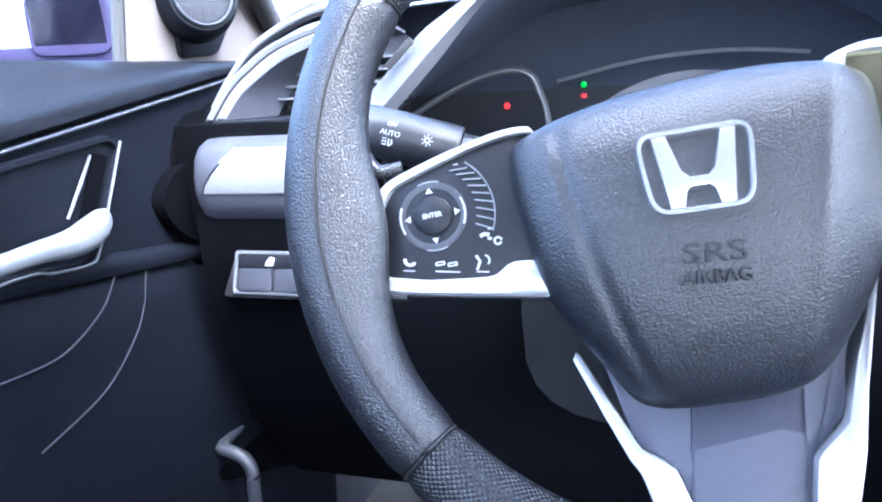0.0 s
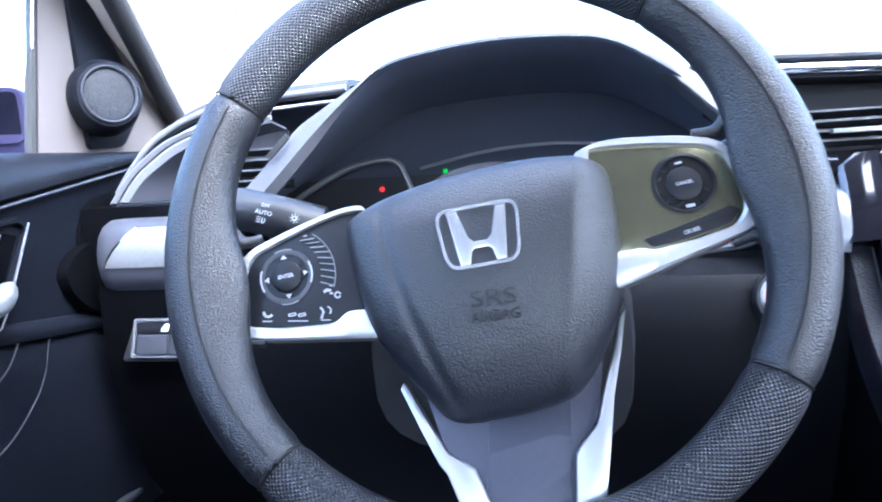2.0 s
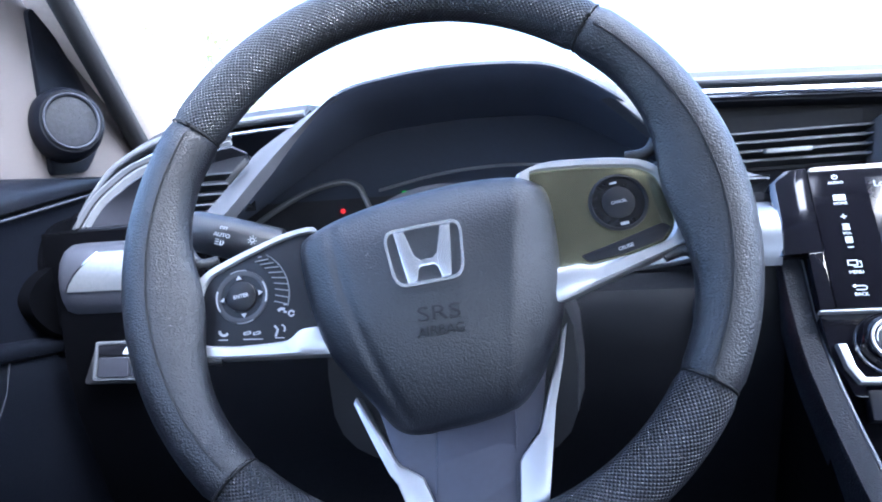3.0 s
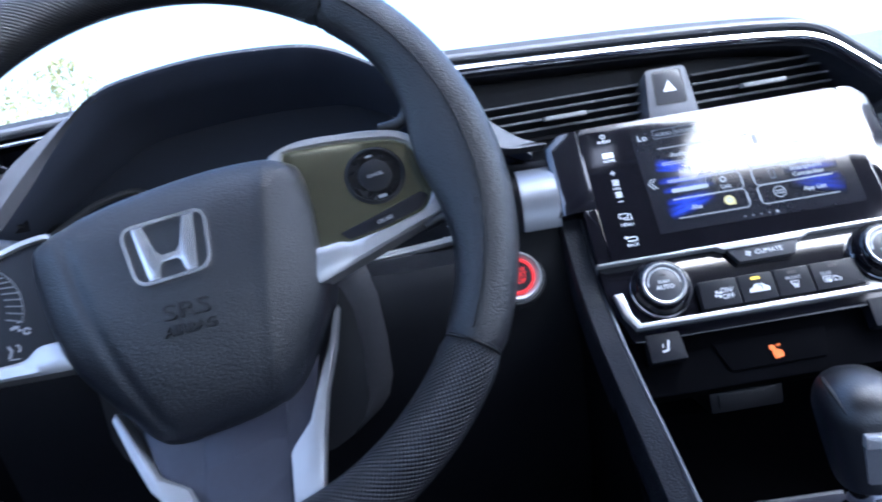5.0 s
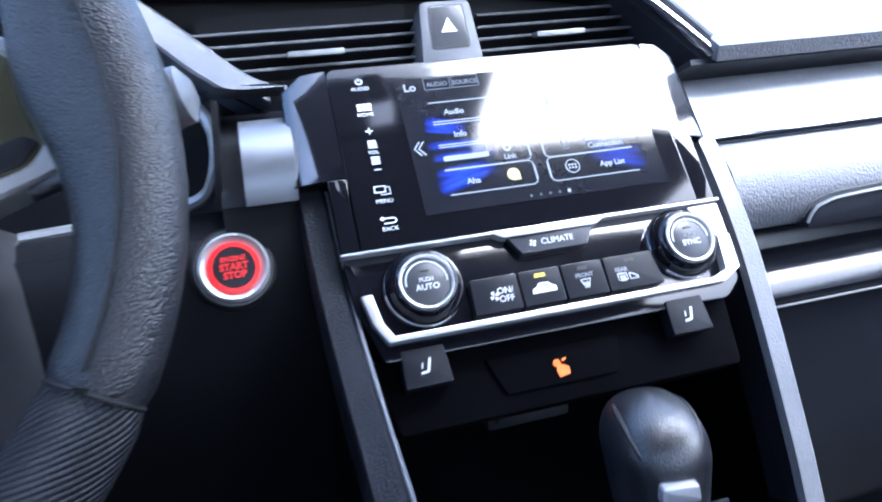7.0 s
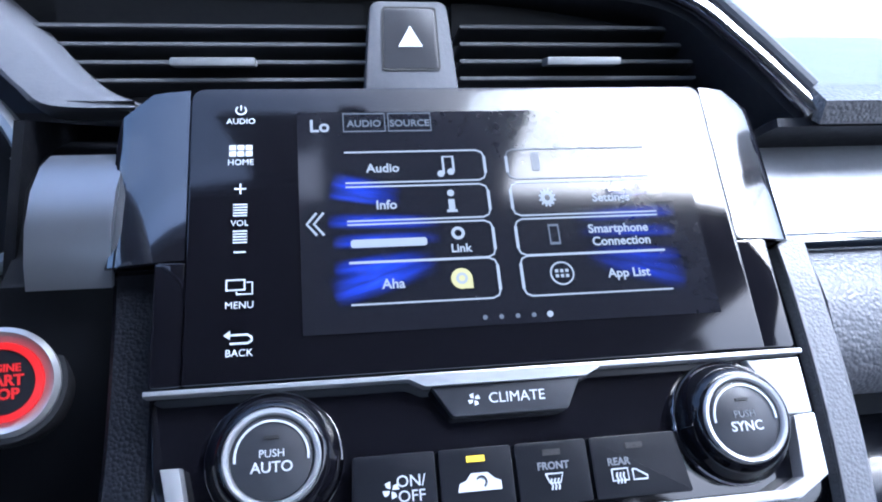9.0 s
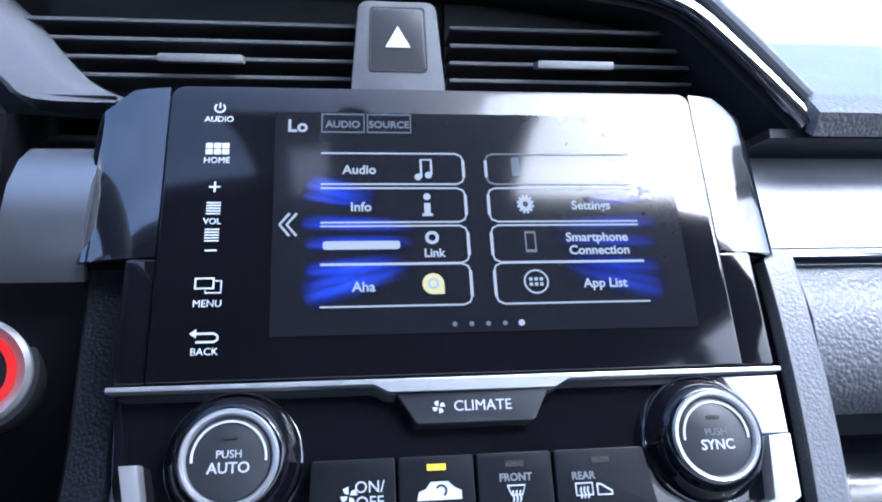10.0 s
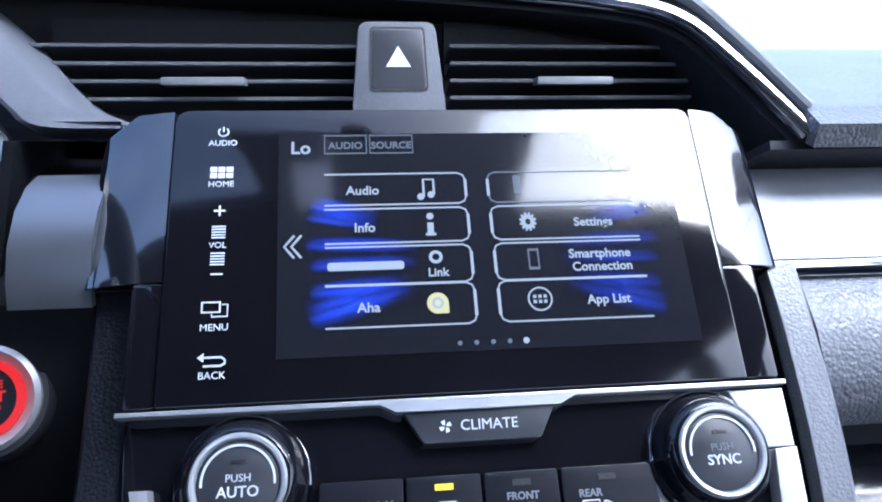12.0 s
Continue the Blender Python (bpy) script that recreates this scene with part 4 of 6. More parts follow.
for tx, f, up, sz in (("AUTO", 0.76, 0.000, 0.0046), ("OFF", 0.76, 0.0056, 0.0036)):
    ob = letters(tx, sz, 0, 0, 0, PRINT, ls)
    ob.matrix_basis = on_stalk(f, 0.0167 if up < 0.005 else 0.0157, up)
part("lamp_mark", join(stroke(arc(0, 0, 0.0022, -90, 90, 8), 0.0006, 0, 0.0003), stroke([(0, -0.0022), (0, 0.0022)], 0.0006, 0, 0.0003), *[stroke([(-0.0042, 0.0018 * k), (-0.0012, 0.0018 * k)], 0.0006, 0, 0.0003) for k in (-1, 0, 1)]), PRINT, ls, at=on_stalk(0.76, 0.0158, -0.0054))
part("lamp_mark", join(lathe([(0.0012, 0), (0.0019, 0), (0.0019, 0.0003), (0.0012, 0.0003)], 16), *[stroke([(0.0025 * math.cos(a), 0.0025 * math.sin(a)), (0.0036 * math.cos(a), 0.0036 * math.sin(a))], 0.0005, 0, 0.0003) for a in [k * math.pi / 4 for k in range(8)]]), PRINT, ls, at=on_stalk(0.60, 0.0166, 0.001))
for k in range(2):
    part("printed_line", box(-0.004, 0.004, -0.0004, 0.0004, 0, 0.0003), PRINT, ls, at=on_stalk(0.36, 0.0121, 0.001 + 0.002 * k))
wsk = stalk("wiper_stalk", (0.05, 0.445, 0.86), (0.172, 0.425, 0.892), 0.010, 0.011, "black wiper stalk with a pale rounded end")
part("end_cap", tube([(0.160, 0.427, 0.889), (0.166, 0.426, 0.8905), (0.176, 0.4245, 0.893), (0.180, 0.424, 0.894)], [0.012, 0.0145, 0.0135, 0.006], 18), SATIN, wsk, "pale grey rounded end")

# ---- steering wheel ----
WHEEL = pose(-0.0205, 0.353, 0.8672, 68.8, 0, 5.3) @ pose(0, 0, 0, 0, 0, 9.9)
wheel = thing("steering_wheel", "black leather steering wheel with silver spokes, turned slightly", "steering wheel", at=WHEEL)
RM, RT, RZ = 0.1800, 0.0170, 0.012
RIM = pose(-0.0005, 0.0035, 0)


def rim_piece(a0, a1, name, material, label="", swell=0.0):
    """A length of the rim; swell widens its inner side where a spoke joins it."""
    n, k = max(8, int((a1 - a0) / 2)), 28
    bm = bmesh.new()
    uv = bm.loops.layers.uv.new("UVMap")
    V, U = [], []
    for i in range(n + 1):
        deg = a0 + (a1 - a0) * i / n
        a = radians(deg)
        e = 1 - 0.07 * (i in (0, n))
        off = (deg + 90) % 180 - 90
        sw = swell * (math.exp(-(off / 13) ** 2) + 0.35 * math.exp(-(off / 24) ** 4))
        row, ur = [], []
        for j in range(k + 1):
            b = 2 * math.pi * j / k
            r = RT * e * (1 + 0.05 * math.cos(2 * b))
            rad = RM + r * math.cos(b) - sw * max(0.0, -math.cos(b)) ** 1.4
            flat = 1 - 0.35 * (sw / 0.014) * max(0.0, -math.cos(b)) ** 2
            row.append(bm.verts.new((rad * math.cos(a), rad * math.sin(a), RZ + r * 1.08 * math.sin(b) * flat)))
            ur.append((RM * a, RT * b))
        V.append(row)
        U.append(ur)
    for i in range(n):
        for j in range(k):
            f = bm.faces.new((V[i][j], V[i + 1][j], V[i + 1][j + 1], V[i][j + 1]))
            for lp, (p, q) in zip(f.loops, ((i, j), (i + 1, j), (i + 1, j + 1), (i, j + 1))):
                lp[uv].uv = U[p][q]
    bmesh.ops.remove_doubles(bm, verts=bm.verts, dist=1e-6)
    return part(name, bm, material, wheel, label, at=RIM)


rim_piece(-39.6, 42.6, "rim_side", LEATHER, "smooth grained leather", 0.0115)
rim_piece(43.4, 139.6, "rim_grip", GRIP, "diamond-pressed leather")
rim_piece(140.4, 217.6, "rim_side", LEATHER, "smooth grained leather", 0.0115)
rim_piece(218.4, 319.6, "rim_grip", GRIP, "diamond-pressed leather")
for a in (43, 140, 218, 320):
    c, s = math.cos(radians(a)), math.sin(radians(a))
    part("rim_seam", tube([((RM + 0.0163 * math.cos(b)) * c, (RM + 0.0163 * math.cos(b)) * s, RZ + 0.0176 * math.sin(b)) for b in [2 * math.pi * j / 20 for j in range(20)]], 0.0009, 6, closed=True, up=(c, s, 0.3)), SEAL, wheel, at=RIM)
# stitched seam along the front of the side grips
for a0, a1 in ((-38, 41), (142, 216)):
    part("rim_stitching", tube([((RM - 0.004) * math.cos(radians(a)), (RM - 0.004) * math.sin(radians(a)), RZ + 0.0178) for a in [a0 + (a1 - a0) * i / 30 for i in range(31)]], 0.0006, 5), SEAL, wheel, at=RIM)

# leather roots from the rim to the spokes
for s in (-1, 1):
    rows = []
    cy, kk = (-0.002, 0.86) if s < 0 else (0.003, 0.90)
    for x, hw, top, bot in ((0.176, 0.060, 0.018, -0.004), (0.167, 0.050, 0.013, -0.009), (0.160, 0.038, 0.007, -0.012), (0.154, 0.031, 0.002, -0.014), (0.142, 0.025, -0.002, -0.014)):
        rows.append([(s * x, cy + kk * hw * math.cos(a), (top + bot) / 2 + (top - bot) / 2 * math.copysign(abs(math.sin(a)) ** 0.7, math.sin(a))) for a in [2 * math.pi * j / 32 for j in range(32)]])
    part("spoke_root", grid(rows, ring=True, caps=True), LEATHER, wheel)

# rolled leather edges where the rim's thumb rests run into the spokes
for side, path in ((-1, [(-0.1655, 0.066, 0.017), (-0.1605, 0.052, 0.012), (-0.1560, 0.0395, 0.0075), (-0.1500, 0.0310, 0.0045), (-0.1380, 0.0315, 0.0025)]), (1, [(0.1640, 0.062, 0.018), (0.1585, 0.049, 0.012), (0.1530, 0.0385, 0.0075), (0.1450, 0.0340, 0.0045), (0.1330, 0.0360, 0.0025)]),
                   (-1, [(-0.1690, -0.060, 0.017), (-0.1655, -0.047, 0.011), (-0.1630, -0.036, 0.006), (-0.1570, -0.0310, 0.0030), (-0.1450, -0.0335, 0.0010)]), (1, [(0.1640, -0.062, 0.017), (0.1605, -0.049, 0.011), (0.1570, -0.038, 0.006), (0.1500, -0.0325, 0.0030), (0.1380, -0.0340, 0.0010)])):
    part("thumb_rest", tube(smooth_line(path, 5), [0.0062 - 0.0032 * i / 20 for i in range(21)], 12), LEATHER, wheel)

# airbag cover
OUT = [(-0.0828, 0.0295), (-0.069, 0.0355), (-0.05, 0.0402), (-0.025, 0.0437), (0.0109, 0.0450), (0.035, 0.0440), (0.058, 0.0400), (0.072, 0.0345), (0.0800, 0.0275), (0.0812, 0.010), (0.079, -0.020), (0.0750, -0.042), (0.0655, -0.062),
       (0.0545, -0.078), (0.043, -0.092), (0.030, -0.1015), (0.010, -0.1058), (-0.015, -0.1062), (-0.035, -0.1045), (-0.047, -0.0985), (-0.0565, -0.083), (-0.0690, -0.062), (-0.0785, -0.043), (-0.0828, -0.020), (-0.0848, 0.002), (-0.0850, 0.018)]
out = resample([p[:] for p in smooth_line([Vector((x, y, 0)) for x, y in OUT], 6, closed=True)], 200)
rows = []
PROFILE = ((1.0, -0.040), (1.0, -0.004), (0.996, 0.006), (0.985, 0.011), (0.965, 0.0145), (0.93, 0.0172), (0.89, 0.0187), (0.85, 0.0197), (0.81, 0.0205), (0.77, 0.0211), (0.73, 0.0216), (0.69, 0.0220), (0.65, 0.0224), (0.61, 0.0228), (0.56, 0.0232), (0.5, 0.0236), (0.35, 0.0242), (0.2, 0.0246), (0.08, 0.0248))
fine = list(PROFILE[:4])
for (s0, z0), (s1, z1) in zip(PROFILE[3:], PROFILE[4:]):
    n = max(1, round((s0 - s1) / 0.018))
    fine += [(s0 + (s1 - s0) * k / n, z0 + (z1 - z0) * k / n) for k in range(1, n + 1)]


def fold(o, r):
    """Nought before a fold, the distance past it after, rounded over r."""
    return 0.0 if o < -r else o if o > r else (o + r) ** 2 / (4 * r)


for s, z in fine:
    row = []
    for p in out:
        x, y = p.x * s, (p.y + 0.03) * s - 0.03
        if x > 0:
            over = x - (0.0547 + 0.25 * y)
            dz = -0.46 * fold(over, 0.006) + 0.0006 * math.exp(-((over + 0.004) / 0.004) ** 2) * (s < 0.97)
        else:
            over = -x - (0.0622 - 1.5 * (y - 0.03) ** 2)
            dz = -0.20 * fold(over, 0.004) - 0.0016 * math.exp(-((over + 0.002) / 0.0038) ** 2) * (s < 0.97)
        dz -= 2.2 * max(0.0, -0.015 - y) ** 2 + 6.0 * max(0.0, y - 0.012) ** 2
        row.append((x, y, z + (dz if z > -0.01 else 0)))
    rows.append(row)
cover = part("airbag_cover", grid(rows, ring=True, caps=True), AIRBAG, wheel, "grained grey-black airbag cover", angle=30)
for sg in (-1, 1):
    edge = sorted([q for q in out if q.x * sg > 0.055 and -0.041 < q.y < 0.037], key=lambda q: q.y)
    part("shadow_gap", prism([(q.x + sg * 0.0018, q.y) for q in edge] + [(q.x - sg * 0.006, q.y) for q in edge[::-1]], -0.02, 0.0030), SHADE_BLACK, wheel)
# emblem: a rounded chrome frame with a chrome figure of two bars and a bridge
EZ = 0.0246
EMB = pose(-0.0040, -0.0022, 0, 0, 0, -2.5) @ Matrix.Diagonal((0.95, 1.2, 1.0, 1.0))
ef = resample([p for p in rounded([(-0.0265, 0.0148), (0.0265, 0.0148), (0.0225, -0.0165), (-0.0225, -0.0165)], 0.009, 8)], 60)
emb = part("emblem_frame", frame_ring(ef, grown(ef, -0.0023), EZ - 0.001, EZ + 0.0026, 0.001), BADGE, cover, "bright chrome emblem frame", at=EMB)
part("emblem_field", prism([q[:] for q in grown(ef, -0.0020)], EZ - 0.002, EZ + 0.0002), AIRBAG, emb)
fig = [(-0.0185, 0.0124), (-0.0118, 0.0124), (-0.0072, -0.0010), (-0.004, -0.0034), (0.004, -0.0034), (0.0072, -0.0010), (0.0118, 0.0124), (0.0185, 0.0124), (0.0140, -0.0141), (0.0078, -0.0141), (0.0062, -0.0086), (0.0040, -0.0070), (-0.0040, -0.0070), (-0.0062, -0.0086), (-0.0078, -0.0141), (-0.0140, -0.0141)]
part("emblem_figure", prism(fig, EZ, EZ + 0.0026, 0.0010), BADGE, emb, "bright chrome emblem figure")
letters("SRS", 0.0125, -0.0040, -0.0398, 0.0234, EMBOSS, cover, name="raised_letters", wide=1.42, depth=0.0011, turn=-5)
letters("AIRBAG", 0.0084, -0.0047, -0.0498, 0.0226, EMBOSS, cover, name="raised_letters", wide=0.98, depth=0.0011, turn=-5)


# left spoke with its key pad
def spoke(name, outer, inner, label):
    c = Vector((sum(p[0] for p in inner) / len(inner), sum(p[1] for p in inner) / len(inner)))
    o, i = polar(outer, c), polar(inner, c)
    fr = part(name, frame_ring(o, i, -0.012, 0.0062, 0.0016), SILVER, wheel, label)
    return fr


LO = rounded([(-0.0700, 0.0385), (-0.0872, 0.0390), (-0.1022, 0.0364), (-0.1248, 0.0314), (-0.1460, 0.0255), (-0.1565, 0.0170), (-0.1602, 0.0004), (-0.1640, -0.0201), (-0.1597, -0.0285), (-0.1478, -0.0322), (-0.1135, -0.0387), (-0.0700, -0.0465)], 0.006, 4)
LI = rounded([(-0.0700, 0.0345), (-0.0861, 0.0348), (-0.1029, 0.0320), (-0.1256, 0.0260), (-0.1435, 0.0205), (-0.1500, 0.0120), (-0.1543, -0.0044), (-0.1570, -0.0163), (-0.1537, -0.0225), (-0.133, -0.0276), (-0.1122, -0.0303), (-0.0995, -0.0315), (-0.0922, -0.0258), (-0.0700, -0.0280)], 0.004, 4)
spoke("left_spoke_frame", LO, LI, "satin silver spoke surround")
pad = part("key_pad", prism([q[:] for q in grown(resample(LI, 90), 0.0006)], -0.008, 0.0035, 0.0006), KEY, wheel, "black key pad")
C = Vector((-0.1225, 0.0107))
part("selector_ring", lathe([(0.0172, 0.003), (0.0170, 0.0042), (0.0155, 0.0046), (0.0138, 0.0040)], 48, C.x, C.y), KEY_GREY, pad)
part("selector_cap", lathe([(0.0098, 0.003), (0.0096, 0.0052), (0.0088, 0.0058), (0.0, 0.0058)], 36, C.x, C.y), KEY, pad)
for a in (0, 90, 180, 270):
    d = Vector((math.cos(radians(a)), math.sin(radians(a))))
    n2 = Vector((-d.y, d.x))
    tip, bs = C + d * 0.0140, C + d * 0.0112
    part("arrow", prism([tip[:], (bs + n2 * 0.0018)[:], (bs - n2 * 0.0018)[:]], 0.0045, 0.0052), PRINT_SOFT, pad)
    if a in (0, 180):
        part("selector_line", stroke(arc(C.x, C.y, 0.0163, a - 24, a + 24, 12), 0.0009, 0.0040, 0.0050), PRINT_SOFT, pad)
    else:
        part("selector_line", stroke(arc(C.x, C.y, 0.0172, a - 18, a + 18, 10), 0.0006, 0.0038, 0.0046), DULL, pad)
letters("ENTER", 0.0033, C.x, C.y, 0.0057, PRINT_SOFT, pad, bold=0.0001)
for i in range(9):
    a = radians(52 - 9.2 * i)
    part("slider_rib", box(-0.0045, 0.0045, -0.00028, 0.00028, 0.0034, 0.0044), DULL, pad, at=pose(C.x + 0.0262 * math.cos(a), C.y + 0.0262 * math.sin(a), 0, 0, 0, -14 + 3 * (4 - i)))
part("minus_mark", box(-0.0968, -0.0942, -0.0010, -0.0005, 0.0035, 0.0042), PRINT_SOFT, pad)
part("slider_edge", stroke(arc(C.x, C.y, 0.0308, -24, 50, 18), 0.0005, 0.0034, 0.0042), DULL, pad)
part("plus_mark", box(-0.1085, -0.1062, 0.0338, 0.0343, 0.0035, 0.0042), PRINT_SOFT, pad)
# lower key row
for x, y, w in ((-0.1385, -0.0140, 0.0030), (-0.1195, -0.0178, 0.0062), (-0.1025, -0.0208, 0.0030)):
    part("key_line", box(-w, w, -0.0003, 0.0003, 0.0034, 0.0038), PRINT_SOFT, pad, at=pose(x, y, 0, 0, 0, -12))
part("call_mark", stroke(arc(-0.1370, -0.0085, 0.0029, 165, 315, 10), 0.0015, 0.0034, 0.004), PRINT_SOFT, pad, "white telephone mark")
for x, y in ((-0.1225, -0.0132), (-0.1165, -0.0146)):
    part("mute_mark", frame_ring(rounded([(x - 0.0024, y - 0.0010), (x + 0.0024, y - 0.0010), (x + 0.0024, y + 0.0010), (x - 0.0024, y + 0.0010)], 0.0006), rounded([(x - 0.0016, y - 0.0004), (x + 0.0016, y - 0.0004), (x + 0.0016, y + 0.0004), (x - 0.0016, y + 0.0004)], 0.0002), 0.0034, 0.004), PRINT_SOFT, pad)
part("voice_mark", stroke([(-0.1045, -0.0125), (-0.1030, -0.0155), (-0.1050, -0.0195)], 0.0013, 0.0034, 0.004), PRINT_SOFT, pad)
part("voice_mark", stroke(arc(-0.1010, -0.0155, 0.0026, -50, 70, 8), 0.0009, 0.0034, 0.004), PRINT_SOFT, pad)
part("lane_mark", join(stroke([(-0.1010, -0.0036), (-0.0990, -0.0028), (-0.0965, -0.0036)], 0.0018, 0.0034, 0.004), stroke([(-0.0975, -0.0052), (-0.0955, -0.0056)], 0.0012, 0.0034, 0.004), stroke(arc(-0.0928, -0.0072, 0.0017, 0, 330, 14), 0.0010, 0.0034, 0.004)), PRINT_SOFT, pad)

for ob in pad.children:
    ob.matrix_basis = Matrix.Translation((-0.0034, -0.0073, 0)) @ ob.matrix_basis

# right spoke with gloss panel, round dial and long key
RO = rounded([(0.0600, 0.0400), (0.0768, 0.0442), (0.0904, 0.0434), (0.1228, 0.0370), (0.1414, 0.0312), (0.1502, 0.0244), (0.1558, 0.0102), (0.1588, -0.0082), (0.1582, -0.0208), (0.1525, -0.0290), (0.1404, -0.0315), (0.0640, -0.0475)], 0.006, 4)
RI = rounded([(0.0700, 0.0402), (0.0839, 0.0384), (0.1053, 0.0348), (0.1368, 0.0268), (0.1465, 0.0196), (0.1503, 0.0043), (0.1512, -0.0100), (0.1490, -0.0172), (0.1415, -0.0248), (0.1180, -0.0280), (0.0925, -0.0290), (0.0870, -0.0262), (0.0700, -0.0258)], 0.004, 4)
spoke("right_spoke_frame", RO, RI, "satin silver spoke surround")
gp = part("gloss_panel", prism([q[:] for q in grown(resample(RI, 90), 0.0006)], -0.008, 0.0035, 0.0006), SMOKED, wheel, "smoked metallic switch panel")
D = Vector((0.1203, 0.0066))
part("dial_ring", lathe([(0.0188, 0.003), (0.0186, 0.0046), (0.0170, 0.0052), (0.0160, 0.0036)], 56, D.x, D.y), KEY, gp)
part("dial_disc", lathe([(0.0168, 0.003), (0.0166, 0.0040), (0.0, 0.0042)], 48, D.x, D.y), GLOSS, gp, "dark gloss dial face")
part("dial_cap", lathe([(0.0105, 0.003), (0.0102, 0.0048), (0.009, 0.0054), (0.0, 0.0054)], 40, D.x, D.y), KEY, gp)
letters("CANCEL", 0.0026, D.x, D.y, 0.0054, PRINT_SOFT, gp, bold=0.0001)
part("res_mark", box(D.x - 0.0022, D.x + 0.0022, D.y + 0.0125, D.y + 0.0137, 0.0036, 0.0044), PRINT_SOFT, gp)
part("set_mark", box(D.x - 0.0026, D.x + 0.0026, D.y - 0.0150, D.y - 0.0132, 0.0036, 0.0044), PRINT_SOFT, gp)
ck = rounded([(0.0885, -0.0215), (0.0928, -0.0272), (0.1160, -0.0264), (0.1395, -0.0233), (0.1468, -0.0165), (0.1425, -0.0125), (0.1077, -0.0187)], 0.002)
part("long_key", prism(ck, 0.003, 0.0052, 0.0008), KEY, gp)
letters("CRUISE", 0.0030, 0.1165, -0.0226, 0.0052, PRINT_SOFT, gp, turn=6, bold=0.0001)

# lower spoke
def recede(bm):
    """The lower spoke drops back towards the hub under the airbag cover."""
    for v in bm.verts:
        v.co.z -= 0.024 * min(1.0, max(0.0, (v.co.y + 0.120) / 0.05))
    return bm


part("lower_spoke_plate", recede(prism(rounded([(-0.062, -0.060), (0.062, -0.055), (0.040, -0.115), (0.026, -0.128), (0.012, -0.178), (-0.028, -0.178), (-0.033, -0.147), (-0.038, -0.127), (-0.050, -0.117)], 0.004), -0.014, -0.003, 0.001)), PLATE, wheel, "grey lower spoke plate")
part("lower_spoke_rib", recede(prism(rounded([(-0.0205, -0.075), (0.0300, -0.075), (0.0265, -0.105), (0.0150, -0.157), (0.0100, -0.178), (-0.0375, -0.178), (-0.0323, -0.148), (-0.0225, -0.105)], 0.003), -0.006, -0.0005, 0.001)), PLATE, wheel)
TINES = ([(-0.0700, -0.0725), (-0.0720, -0.0765), (-0.0620, -0.103), (-0.0540, -0.1235), (-0.0505, -0.1295), (-0.046, -0.150), (-0.042, -0.178), (-0.026, -0.178), (-0.0305, -0.147), (-0.0350, -0.1295), (-0.0385, -0.1262), (-0.0480, -0.1195), (-0.0585, -0.097), (-0.0680, -0.0745)],
         [(0.0725, -0.056), (0.0632, -0.080), (0.0510, -0.1055), (0.0420, -0.131), (0.0322, -0.160), (0.027, -0.178), (0.0105, -0.178), (0.0165, -0.157), (0.0225, -0.1320), (0.0255, -0.1285), (0.0380, -0.1185), (0.0518, -0.0915), (0.0600, -0.078), (0.0680, -0.060)])
for tine in TINES:
    part("spoke_tine", recede(prism(tine, -0.012, 0.004, 0.0014)), SILVER, wheel, "satin silver tine")
part("hub_back", lathe([(0.0, -0.075), (0.055, -0.075), (0.070, -0.045), (0.078, -0.022), (0.0, -0.022)], 40, 0, -0.02), MATT, wheel)
for s in (-1, 1):
    part("spoke_back", prism(rounded([(s * 0.06, 0.032), (s * 0.142, 0.020), (s * 0.145, -0.010), (s * 0.06, -0.036)], 0.01), -0.028, -0.0125, 0.006, lower=True), BLACK, wheel)

# ---- centre display ----
STACK = pose(0.24, 0.45, 0.80, 60, 0, 0)
disp = thing("centre_display", "gloss black touchscreen display showing a lit menu", "touchscreen", at=STACK)
EARS = rounded([(-0.0185, 0.0475), (-0.0172, 0.085), (-0.012, 0.1185), (0.242, 0.1175), (0.2475, 0.085), (0.2470, 0.0480), (0.236, 0.0480), (0.235, 0.003), (0.0005, 0.003), (0.0, 0.0475)], [0.004, 0.01, 0.012, 0.012, 0.01, 0.003, 0.002, 0.002, 0.002, 0.002], 5)
part("casing", prism(EARS, -0.03, -0.0068, 0.001), PIANO, disp)


def ear(x_in, x_out, s):
    rows = []
    for v0 in [0.0475 + 0.0705 * i / 8 for i in range(9)]:
        r = 0.012 * max(0, (v0 - 0.106) / 0.012) ** 2
        xo = x_out + s * (-0.0015 * ((v0 - 0.0475) / 0.07) - r)
        w = abs(xo - x_in)
        row = [(x_in + (xo - x_in) * u, v0, 0.0026 - w * (0.09 * u + 0.095 * u * u)) for u in (0, 0.2, 0.4, 0.6, 0.8, 0.95)]
        rows.append(row + [(xo, v0, 0.0014 - w * 0.185), (xo, v0, -0.02)])
    return part("side_wing", shell(rows, 0.002), WING, disp, "curved gloss black side wing")


ear(0.0102, -0.0185, -1)
ear(0.2222, 0.2480, 1)
part("glass_front", prism(rounded([(0.0108, 0.0025), (0.2216, 0.0025), (0.2216, 0.1185), (0.0108, 0.1185)], [0.001, 0.001, 0.006, 0.006]), -0.0068, 0.0030, 0.0005), SCREEN, disp, "gloss black glass front")
for xa in (0.0030, 0.2345):
    part("lower_side", prism(rounded([(xa - 0.003 if xa < 0.1 else 0.2218, 0.0025), (0.0106 if xa < 0.1 else xa, 0.0025), (0.0106 if xa < 0.1 else xa + 0.0, 0.047), (xa - 0.003 if xa < 0.1 else 0.2218, 0.047)], 0.0015), -0.0068, 0.0018, 0.0006), PIANO, disp)
